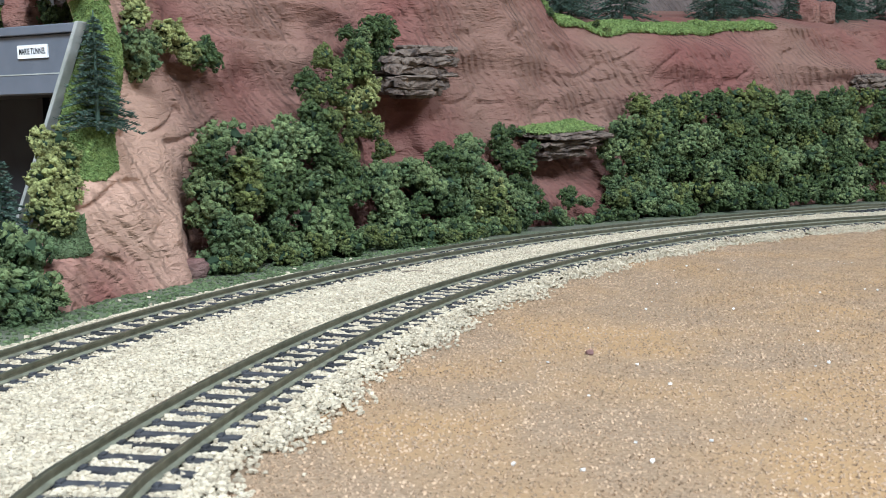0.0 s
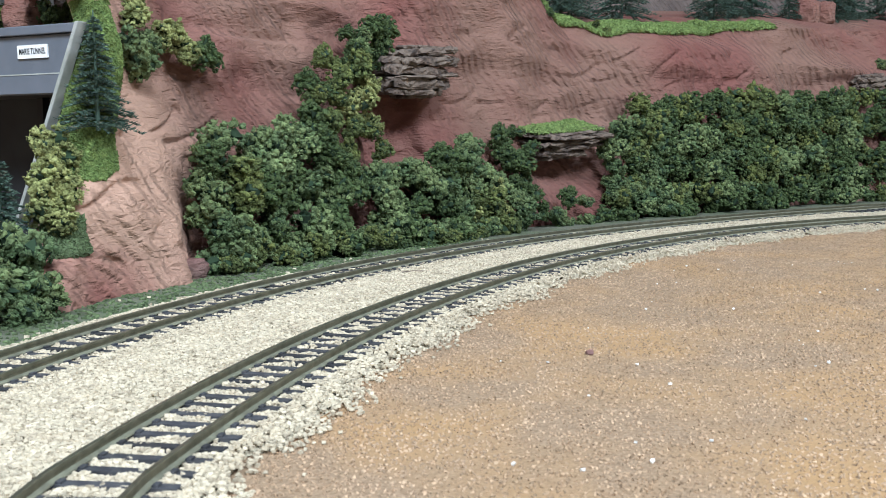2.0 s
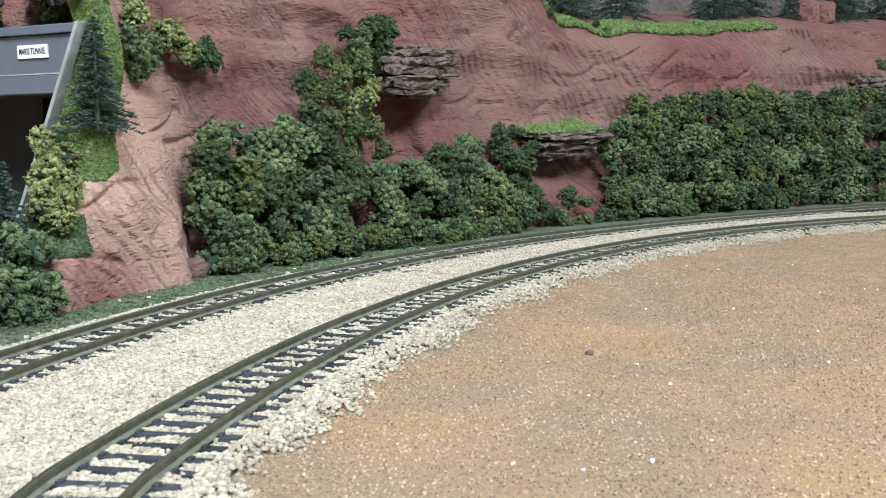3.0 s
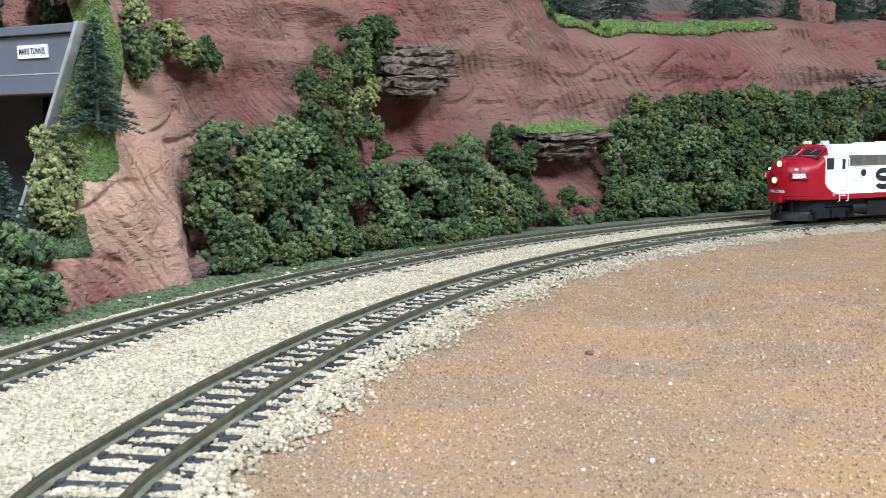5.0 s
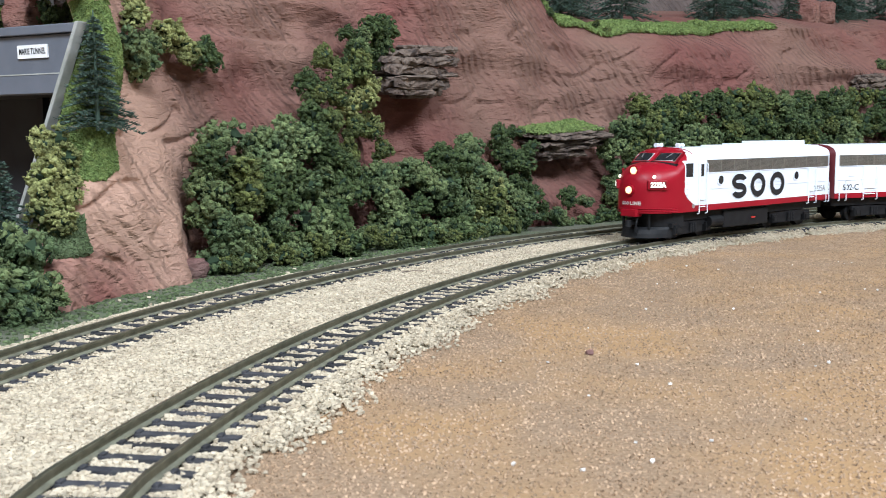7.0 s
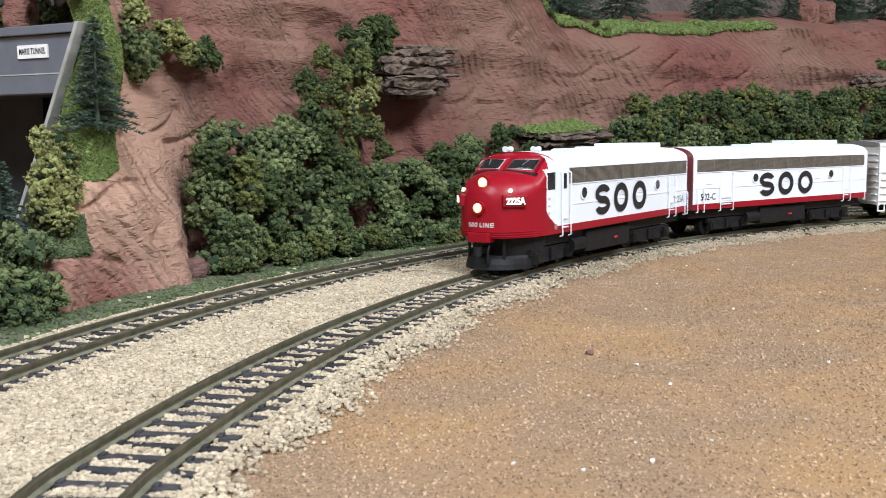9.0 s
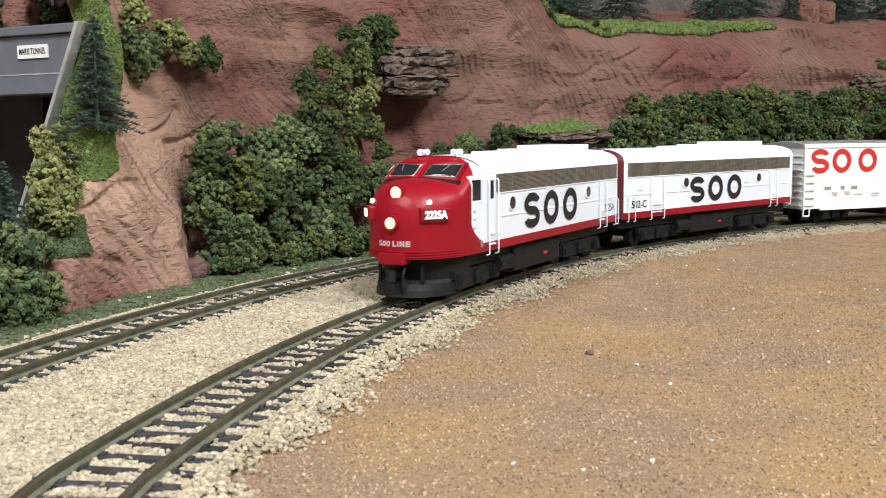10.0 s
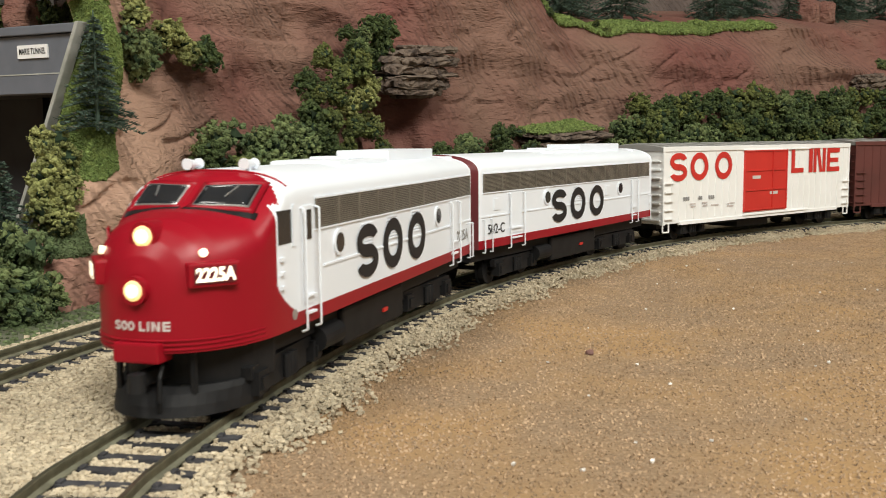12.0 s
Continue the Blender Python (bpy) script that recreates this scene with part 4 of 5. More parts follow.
def loco_body(nose, x_back, x_front):
    """The carbody as one skin of many sections; the paint follows the border between nose and flank."""
    if nose:
        t = np.linspace(0, 1, 90)
        xs = np.concatenate([np.linspace(x_back, 46, 60), np.linspace(46.5, 59, 60), 59 + 27.5 * np.sin(t[1:] * math.pi / 2)])
    else:
        xs = np.linspace(x_back, x_front, 60)
    sides, tops = 70, 41
    rings = []
    for x in xs:
        w, zs = plan_half(x, nose), shoulder(x, nose)
        a = [(x, w, z) for z in np.linspace(SILL, zs, sides)]
        ys = w * np.cos(np.linspace(0, math.pi, tops))[1:-1]
        b = [(x, y, top_at(x, y, nose)) for y in ys]
        c = [(x, -w, z) for z in np.linspace(zs, SILL, sides)]
        rings.append(a + b + c)
    v = np.array(rings)
    k = v.shape[1]
    f = grid_faces(len(xs), k)
    mid = v.reshape(-1, 3)[f].mean(1)

    def is_red(x, y, z):
        if z < STRIPE:
            return True
        if not nose:
            return False
        if z > BAND1 - 0.5:
            return x > 53.5 + 8.0 * min(1.0, (abs(y) / SIDE) ** 2)
        return x > 63.5 - 10.5 * max(0.0, (27.0 - z) / 9.0) ** 1.9
    idx = np.array([1 if is_red(*m) else 0 for m in mid])
    verts, faces = v.reshape(-1, 3), f
    ends = []
    for row in (0, len(xs) - 1) if not nose else (0,):
        i = row * k + np.arange(k)
        for j in range(k // 2):
            ends.append((i[j], i[j + 1] if j + 1 < k else i[0], i[k - 2 - j], i[k - 1 - j]))
    faces = np.concatenate([faces, np.array(ends)])
    # end caps take the darkened red, with the shade between units in its colour
    idx = np.concatenate([idx, np.full(len(ends), 2)])
    me = np_mesh("carbody", verts, faces, [M["white"], M["red"], M["dark_red"]], True, idx)
    return me


def ring_shape(x, z, w, h, t, parent, y, mat, name="mark", gap=None, slope=0.0):
    """A flat oval band on the +y flank, from angle gap[0] to gap[1] where it is open."""
    a0, a1 = gap if gap else (0, 360)
    n = 40
    bm = bmesh.new()
    prev = None
    for i in range(n + 1):
        a = math.radians(a0 + (a1 - a0) * i / n)
        c, s = math.cos(a), math.sin(a)
        pts = [bm.verts.new((x - (w / 2) * c, y, z + (h / 2) * s)), bm.verts.new((x - (w / 2 - t) * c, y, z + (h / 2 - t) * s))]
        if prev:
            bm.faces.new((prev[0], pts[0], pts[1], prev[1]))
        prev = pts
    bmesh.ops.remove_doubles(bm, verts=bm.verts[:], dist=0.001)
    ret = bmesh.ops.extrude_face_region(bm, geom=bm.faces[:])
    bmesh.ops.translate(bm, verts=[g for g in ret["geom"] if isinstance(g, bmesh.types.BMVert)], vec=(0, 0.10, 0))
    return part(name, bm, mat, parent)


def curl(x, z, w, h, t, parent, y, mat):
    """Two open bands, one over the other, that curl opposite ways."""
    ring_shape(x, z + h / 4 - t / 4, w, h / 2 + t / 2, t, parent, y, mat, "mark", (20, 272))
    ring_shape(x, z - h / 4 + t / 4, w, h / 2 + t / 2, t, parent, y, mat, "mark", (-160, 92))


def side_text(body, x, y, z, size, parent, mat, turn=0.0, name="road_number"):
    c = bpy.data.curves.new(name, "FONT")
    c.body, c.size, c.align_x, c.align_y = body, size * MM, "CENTER", "CENTER"
    c.extrude, c.offset = 0.00006, 0.00004
    c.materials.append(mat)
    ob = new(name, c)
    ob.parent = parent
    ob.matrix_local = Matrix.Translation(Vector((x, y, z)) * MM) @ Matrix.Rotation(math.pi + turn, 4, "Z") @ Matrix.Rotation(math.pi / 2, 4, "X")
    return ob


WHEELS, TRUCKS = [], []


def truck(parent, x, gap, three_deep, loco=True):
    """A bogie: side frames with journals and springs, a bolster and two wheelsets."""
    base = new("truck")
    base.parent = parent
    base.matrix_local = pose(x * MM, 0, 0)
    TRUCKS.append((base, x))
    bm = bmesh.new()
    for y in (-1, 1):
        y0, y1 = sorted((y * 12.2, y * 14.2))
        box(-gap / 2 - 4, gap / 2 + 4, y0, y1, 7.0, 9.6, bm)
        box(-gap / 2 + 4.5, gap / 2 - 4.5, y0, y1, 3.2, 7.2, bm)
        for j in (-gap / 2, gap / 2):
            a, b = sorted((y * 12.2, y * 15.4))
            box(j - 2.6, j + 2.6, a, b, 3.4, 8.4, bm)
            box(j - 1.6, j + 1.6, min(b, a), max(a, b) + (0.6 if y > 0 else 0), 4.4, 7.2, bm)
        for k in (-2.2, 0, 2.2):
            cyl((k, y * 14.8, 3.6), (0, 0, 1), 0.9, 5.2, 8, bm)
    box(-3, 3, -12, 12, 6, 10.5, bm)
    part("side_frames", bm, M["black"], base)
    for j in (-gap / 2, gap / 2):
        r = 5.6 if loco else 5.0
        bm = bmesh.new()
        for y in (-1, 1):
            cyl((0, y * 7.2, 0), (0, y, 0), r, 2.6, 24, bm)
            cyl((0, y * 6.6, 0), (0, y, 0), r + 0.5, 0.6, 24, bm)
            for k in range(5):
                a = k * 2 * math.pi / 5
                cyl((2.9 * math.cos(a), y * 9.7, 2.9 * math.sin(a)), (0, y, 0), 0.7, 0.35, 8, bm)
        cyl((0, -11.5, 0), (0, 1, 0), 0.9, 23, 10, bm)
        w = part("wheelset", bm, M["black"], base)
        w.matrix_local = pose(j * MM, 0, (r) * MM)
        WHEELS.append((w, j, r, ))
    return base


def porthole(x, z, parent):
    part("porthole", cyl((x, SIDE - 0.2, z), (0, 1, 0), 3.1, 0.75, 28), M["white"], parent)
    part("porthole_glass", cyl((x, SIDE - 0.1, z), (0, 1, 0), 2.35, 0.8, 28), M["glass"], parent, "dark round porthole glass")


def side_door(x0, x1, parent, window=True):
    y, top = SIDE, 41.6 if window else 35.2
    part("side_door", box(x0, x1, y - 0.4, y + 0.35, 19.4, top), M["white"], parent, bevel=0.25)
    if window:
        part("door_window", box(x0 + 1.3, x1 - 1.3, y + 0.2, y + 0.5, 34.0, 40.6), M["glass"], parent, "dark door window")
    for x in (x0 - 1.1, x1 + 1.1):
        part("grab_iron", rod([(x, y, top - 0.4), (x, y + 1.3, top - 0.8), (x, y + 1.3, 14.2), (x, y, 13.8)], 0.28), M["white"], parent)
    for z in (17.4, 21.2):
        part("step", box(x0 + 0.5, x1 - 0.5, y, y + 1.1, z, z + 0.5), M["white"], parent)


def grille_band(x0, x1, parent):
    y = SIDE
    part("grille_backing", box(x1, x0, y - 0.2, y + 0.12, BAND0, BAND1 - 0.2), M["grille_dark"], parent)
    bm = bmesh.new()
    for i in range(14):
        z = BAND0 + 0.3 + i * (BAND1 - BAND0 - 0.8) / 13
        box(x1, x0, y + 0.1, y + 0.26, z, z + 0.26, bm)
    part("grille_slats", bm, M["grille"], parent, "brown-grey horizontal grille slats")
    k = int((x0 - x1) / 13)
    for i in range(k + 1):
        x = x1 + (x0 - x1) * i / k
        part("grille_post", box(x - 0.4, x + 0.4, y + 0.1, y + 0.4, BAND0, BAND1 - 0.2), M["grille"], parent)
    for z in (BAND0 - 0.35, BAND1 - 0.3):
        part("grille_trim", box(x1 - 0.4, x0 + 0.4, y - 0.1, y + 0.4, z, z + 0.4), M["white"], parent)


def louvres(x, z, parent):
    bm = bmesh.new()
    for i in range(8):
        box(x - 4.0, x + 4.0, SIDE, SIDE + 0.32, z - 3.2 + i * 0.85, z - 2.85 + i * 0.85, bm)
    part("louvre", bm, M["white"], parent)


def roof_kit(parent, xs):
    """A tall hatch and a low stepped cover on the roof; xs: their ends from back to front."""
    a, b, c, d = xs
    part("roof_hatch", box(a, b, -8.5, 8.5, 48.0, 52.4), M["white"], parent, bevel=0.4)
    part("roof_cover", box(c, d, -10, 10, 47.6, 50.4), M["white"], parent, bevel=1.1)
    part("roof_plate", box(c + 10, c + 21, -6, 6, 50.2, 51.1), M["white"], parent, bevel=0.3)
    part("roof_seam", box(a - 8, a - 7, -13, 13, 47.4, 49.5), M["white"], parent, bevel=0.2)


def underframe(parent, x0, x1):
    part("underframe", box(x0, x1, -14, 14, 10.2, SILL + 0.3), M["black"], parent)
    bm = box(-24, 22, -15.5, 15.5, 4.0, 13.8)
    part("fuel_tank", bm, M["black"], parent, bevel=1.0)
    part("air_tank", cyl((24, 14.2, 8.5), (1, 0, 0), 3.0, 12, 16), M["black"], parent)
    part("marker", box(-9.2, -5.8, 15.6, 16.1, 8.0, 9.0), M["car_red"], parent, "small red marking")


def loco_common(base, doors, ports, band):
    for d in doors:
        side_door(*d, base)
    for x, z in ports:
        porthole(x, z, base)
    grille_band(*band, base)
    part("side_rail", box(band[1] - 2, band[0] - 4, SIDE - 0.1, SIDE + 0.3, 26.8, 27.3), M["white"], base)


def cab_unit():
    base = thing("diesel_locomotive", "red-nosed white streamlined diesel cab locomotive with lit headlights", "locomotive", "train")
    new("carbody", loco_body(True, -89.0, 86.5)).parent = base
    loco_common(base, [(45.6, 50.8)], [(30.9, 31.5), (-48.8, 31.5)], (43.6, -86.8))
    side_door(-70.4, -63.6, base, False)
    louvres(12.0, 31.4, base), louvres(-7.0, 31.8, base), louvres(-27.5, 31.8, base)
    for x in (-84.0, -87.6):
        part("grab_iron", rod([(x, SIDE, 26), (x, SIDE + 1.2, 26), (x, SIDE + 1.2, 14), (x, SIDE, 14)], 0.26), M["white"], base)
    y = SIDE + 0.34
    curl(12.2, 27.4, 14.6, 13.8, 3.3, base, y, M["ink"])
    ring_shape(-7.0, 27.4, 15.2, 13.8, 3.3, base, y, M["ink"])
    ring_shape(-27.7, 27.4, 15.6, 13.8, 3.3, base, y, M["ink"])
    side_text("2225A", -77.6, SIDE + 0.12, 22.4, 5.2, base, M["grey_ink"])
    roof_kit(base, (-76, -32, -28, 10))
    underframe(base, -88, 68)
    # cab side window
    part("cab_window", box(56.4, 62.6, SIDE - 1.4, SIDE + 0.08, 34.0, 41.2), M["glass"], base, "dark cab side window")
    part("window_frame", box(54.8, 56.2, SIDE - 0.3, SIDE + 0.4, 33.2, 42.0), M["white"], base)

    # windscreens follow the slope of the cab front
    def screen(y0, y1, x0, x1, lift, mat, name, label=""):
        n = 9
        v = []
        for i in range(n):
            for j in range(n):
                yy = y0 + (y1 - y0) * j / (n - 1)
                sweep = 0.024 * max(0.0, abs(yy) - 1.0) ** 1.85
                x = x0 + (x1 - x0) * i / (n - 1) - sweep
                v.append((x + lift * 0.6, yy, top_at(x, yy) + lift))
        v = np.array(v)
        low = v - np.array([0.8, 0, 0.8])
        f = grid_faces(n, n)
        border = [(i * n + j, (i + 1) * n + j) for i in range(n - 1) for j in (0, n - 1)] + [(i * n + j, i * n + j + 1) for j in range(n - 1) for i in (0, n - 1)]
        rim_f = np.array([(a, b, b + n * n, a + n * n) for a, b in border])
        me = np_mesh(name, np.concatenate([v, low]), np.concatenate([f, f + n * n, rim_f]), mat, True)
        ob = new(name, me)
        ob.parent = base
        return tagged(ob, label) if label else ob
    for sg in (1, -1):
        screen(sg * 0.9, sg * 14.9, 61.4, 69.5, 0.28, M["red"], "windscreen_frame")
        screen(sg * 1.9, sg * 13.7, 62.6, 68.5, 0.45, M["silver"], "windscreen_trim")
        screen(sg * 2.3, sg * 13.3, 63.0, 68.2, 0.60, M["glass"], "windscreen", "dark raked windscreen pane")
        part("wiper", rod([(62.6, sg * 9.5, top_at(62.6, 9.5) + 1.0), (66.2, sg * 8.2, top_at(66.2, 8.2) + 1.2)], 0.16), M["silver"], base)

    # a thin black strip along the foot of each windscreen
    for sg in (1, -1):
        screen(sg * 0.6, sg * 15.6, 69.2, 70.6, 0.18, M["black"], "glare_strip")

    def nose_x(y, z):
        """How far forward the nose reaches at that width and height."""
        lo, hi = 59.0, 86.5
        for _ in range(30):
            m = (lo + hi) / 2
            if plan_half(m, True) > abs(y) and top_at(m, y) > z:
                lo = m
            else:
                hi = m
        return lo
    for z, r in ((37.6, 2.2), (27.5, 2.1)):
        x = nose_x(0, z)
        part("headlight_housing", cyl((x - 4, 0, z), (1, 0, 0.0), r + 0.7, 5.2, 28), M["red"], base, bevel=0.0)
        part("headlight", cyl((x + 1.0, 0, z), (1, 0, 0), r, 0.5, 28, r2=r * 0.9), M["lamp"], base, "lit warm headlight lens")
        part("headlight_core", cyl((x + 1.4, 0, z), (1, 0, 0), r * 0.62, 0.35, 20), M["lamp_core"], base)
    for sg in (1, -1):
        yy, z = sg * 13.0, 30.2
        x = nose_x(yy, z)
        turn = sg * math.radians(50)
        def turned(bm):
            bmesh.ops.transform(bm, matrix=Matrix.Translation((x, yy, z)) @ Matrix.Rotation(turn, 4, "Z"), verts=bm.verts[:])
            return bm
        part("number_box", turned(box(-3.0, 1.1, -5.2, 5.2, -2.4, 2.5)), M["red"], base, bevel=0.5)
        part("number_board", turned(box(1.0, 1.35, -4.2, 4.2, -1.6, 1.7)), M["dark_red"], base, "dark red lit number board")
        c = bpy.data.curves.new("board_digits", "FONT")
        c.body, c.size, c.align_x, c.align_y, c.extrude, c.offset = "2225A", 3.7 * MM, "CENTER", "CENTER", 0.0001, 0.00013
        c.materials.append(M["board"])
        ob = new("board_digits", c)
        ob.parent = base
        ob.matrix_local = (Matrix.Translation(Vector((x, yy, z)) * MM) @ Matrix.Rotation(turn, 4, "Z") @ pose(1.45 * MM, 0, 0)
                           @ Matrix.Rotation(math.pi / 2, 4, "Z") @ Matrix.Rotation(math.pi / 2, 4, "X"))
        ob.scale = (0.80, 1.0, 1)
        yl = sg * 10.8
        part("class_light", cyl((nose_x(yl, 34.2) - 0.8, yl, 34.2), (1, sg * 0.9, 0.3), 0.85, 1.5, 16), M["lamp_core"], base, "small lit class light")
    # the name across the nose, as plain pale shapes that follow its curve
    def nose_shape(outline, hole=None):
        bm = bmesh.new()
        pts = [(y, z) for y, z in outline]
        rows = [[bm.verts.new((nose_x(y, z) + lift, y, z)) for y, z in pts] for lift in (0.05, 0.16)]
        if hole:
            inner = [[bm.verts.new((nose_x(y, z) + lift, y, z)) for y, z in hole] for lift in (0.05, 0.16)]
            for i in range(len(pts) - 1):
                bm.faces.new((rows[1][i], rows[1][i + 1], inner[1][i + 1], inner[1][i]))
                bm.faces.new((rows[0][i], rows[0][i + 1], rows[1][i + 1], rows[1][i]))
                bm.faces.new((inner[0][i], inner[0][i + 1], inner[1][i + 1], inner[1][i]))
        else:
            bm.faces.new(rows[1])
            for i in range(len(pts)):
                k = (i + 1) % len(pts)
                bm.faces.new((rows[0][i], rows[0][k], rows[1][k], rows[1][i]))
        part("name_mark", bm, M["pale_ink"], base)

    def nose_ring(y, z, w, h, a0=0, a1=360, t=0.42):
        aa = [math.radians(a0 + (a1 - a0) * i / 20) for i in range(21)]
        nose_shape([(y + w * math.cos(a), z + h * math.sin(a)) for a in aa], [(y + (w - t) * math.cos(a), z + (h - t) * math.sin(a)) for a in aa])

    def nose_bar(y0, y1, z0, z1):
        nose_shape([(y0, z0), (y1, z0), (y1, z1), (y0, z1)])
    zc = 20.5
    nose_ring(-4.9, zc + 0.42, 0.72, 0.55, 10, 270), nose_ring(-4.9, zc - 0.42, 0.72, 0.55, -170, 90)
    nose_ring(-3.2, zc, 0.75, 0.95), nose_ring(-1.5, zc, 0.75, 0.95)
    nose_bar(0.3, 0.72, zc - 0.95, zc + 0.95), nose_bar(0.74, 1.6, zc - 0.95, zc - 0.5)
    nose_bar(2.0, 2.42, zc - 0.95, zc + 0.95)
    nose_bar(2.9, 3.3, zc - 0.95, zc + 0.95), nose_bar(4.1, 4.5, zc - 0.95, zc + 0.95)
    nose_shape([(3.32, zc + 0.95), (3.32, zc + 0.3), (4.08, zc - 0.95), (4.08, zc - 0.3)])
    nose_bar(5.0, 5.4, zc - 0.95, zc + 0.95)
    for dz in (-0.95, -0.2, 0.55):
        nose_bar(5.42, 6.4, zc + dz, zc + dz + 0.4)
    # skirt line, coupler cover and pilot
    for z in (15.9, 16.8, 17.7):
        pts = []
        for a in np.linspace(-1, 1, 41):
            yy = a * 17.8
            pts.append((nose_x(yy, z) + 0.15, yy, z))
        part("nose_rib", rod(pts, 0.22), M["red"], base)
    part("coupler_cover", box(82.5, 87.9, -5.0, 5.0, 13.4, 17.4), M["red"], base, bevel=0.5)
    bm = bmesh.new()
    rows = []
    for z, grow in ((7.6, 0.6), (6.4, 2.4), (4.2, 3.4), (2.0, 3.9)):
        row = []
        for a in np.linspace(-1, 1, 25):
            yy = a * 15.5
            x = 63 + 18.6 * (1 - abs(a) ** 2.4) ** 0.62 + grow
            row.append(bm.verts.new((x, yy, z)))
        rows.append(row)
    for a, b in zip(rows, rows[1:]):
        for i in range(24):
            bm.faces.new((a[i], a[i + 1], b[i + 1], b[i]))
    ret = bmesh.ops.extrude_face_region(bm, geom=bm.faces[:])
    bmesh.ops.translate(bm, verts=[g for g in ret["geom"] if isinstance(g, bmesh.types.BMVert)], vec=(-1.2, 0, 0))
    part("pilot", bm, M["black"], base, "black footboard pilot")
    bm = bmesh.new()
    rows = []
    for z in (15.6, 7.0):
        rows.append([bm.verts.new((62 + (17.5 if z > 10 else 16.0) * (1 - abs(a) ** 2.4) ** 0.6, a * 16.2, z)) for a in np.linspace(-1, 1, 25)])
    for i in range(24):
        bm.faces.new((rows[0][i], rows[0][i + 1], rows[1][i + 1], rows[1][i]))
    ret = bmesh.ops.extrude_face_region(bm, geom=bm.faces[:])
    bmesh.ops.translate(bm, verts=[g for g in ret["geom"] if isinstance(g, bmesh.types.BMVert)], vec=(-1.0, 0, 0))
    part("apron", bm, M["black"], base)
    for yy in (-8.5, 8.5):
        part("uncoupling_post", box(80.4, 81.4, yy - 0.5, yy + 0.5, 6.5, 14.5), M["black"], base)
    part("air_hose", rod([(84, 3.4, 12.5), (85.4, 3.6, 10), (85.6, 3.6, 5.5), (85, 3.2, 3.5)], 0.45), M["black"], base)
    part("coupler", box(78, 89.0, -1.3, 1.3, 8.6, 11.4), M["black"], base, bevel=0.4)
    part("coupler_hook", cyl((88.6, 0.6, 8.0), (0, 0, 1), 1.7, 3.6, 12), M["black"], base)
    # horns on the cab roof and hand rails on the nose
    for yy, x in ((7.0, 53.4), (-6.0, 55.0)):
        part("horn_post", cyl((x, yy, 47.8), (0, 0, 1), 0.5, 3.0, 8), M["white"], base)
        part("horn", cyl((x - 2.4, yy, 50.8), (1, 0, 0.0), 0.65, 4.4, 14, r2=1.3), M["white"], base)
        part("horn_bell", cyl((x - 2.4, yy, 50.8), (-1, 0, 0), 1.2, 0.9, 12), M["white"], base)
    part("rain_gutter", rod([(55.6, a, top_at(55.6, a) + 0.1) for a in np.linspace(-17, 17, 15)], 0.3), M["red"], base)
    for i, z in enumerate((24.5, 27.5, 30.5)):
        x = 60.6
        part("nose_step", box(x, x + 1.5, SIDE - 0.3, SIDE + 0.6, z, z + 0.8), M["white"], base)
    part("nose_grab", rod([(72, -15.5, 36), (74, -14.5, 38.4), (78, -12.0, 38.4), (79, -11, 36)], 0.22), M["red"], base)
    part("badge", cyl((55.6, SIDE - 0.1, 18.2), (0, 1, 0), 1.2, 0.25, 16), M["silver"], base)
    truck(base, 52, 32, True), truck(base, -52, 32, True)
    return base


def booster_unit():
    base = thing("booster_locomotive", "white cabless booster diesel with a red sill stripe", "locomotive", "train")
    new("carbody", loco_body(False, -87.5, 87.5)).parent = base
    for d in ((54.6, 63.8), (-65.8, -60.0)):
        side_door(*d, base, False)
    grille_band(84.0, -82.8, base)
    part("side_rail", box(-86, 86, SIDE - 0.1, SIDE + 0.3, 26.8, 27.3), M["white"], base)
    porthole(32.2, 31.5, base), porthole(-45.3, 31.5, base)
    louvres(2.0, 31.6, base)
    for x in (74.0, -31.0):
        part("side_hatch", box(x - 2.4, x + 2.4, SIDE - 0.1, SIDE + 0.35, 29.0, 33.4), M["white"], base, bevel=0.15)
    y = SIDE + 0.34
    curl(20.7, 27.3, 14.0, 13.7, 3.2, base, y, M["ink"])
    ring_shape(2.1, 27.3, 15.0, 13.7, 3.2, base, y, M["ink"])
    ring_shape(-18.0, 27.3, 15.2, 13.7, 3.2, base, y, M["ink"])
    side_text("502-C", 74.4, SIDE + 0.12, 22.0, 5.2, base, M["ink"])
    roof_kit(base, (-68, -22, -18, 18))
    underframe(base, -86, 86)
    for x in (84.6, 79.0, -84.0):
        part("grab_iron", rod([(x, SIDE, 26), (x, SIDE + 1.2, 26), (x, SIDE + 1.2, 14), (x, SIDE, 14)], 0.26), M["white"], base)
    # diaphragm colour darkened for the shade in the gap
    part("diaphragm", box(87, 98.4, -9, 9, 13, 47.5), M["dark_red"], base, "red end diaphragm between the units, its colour darkened for shade", bevel=0.8)
    part("coupler", box(-94, -87, -1.3, 1.3, 8.6, 11.4), M["black"], base)
    truck(base, 52, 32, True), truck(base, -52, 32, True)
    return base


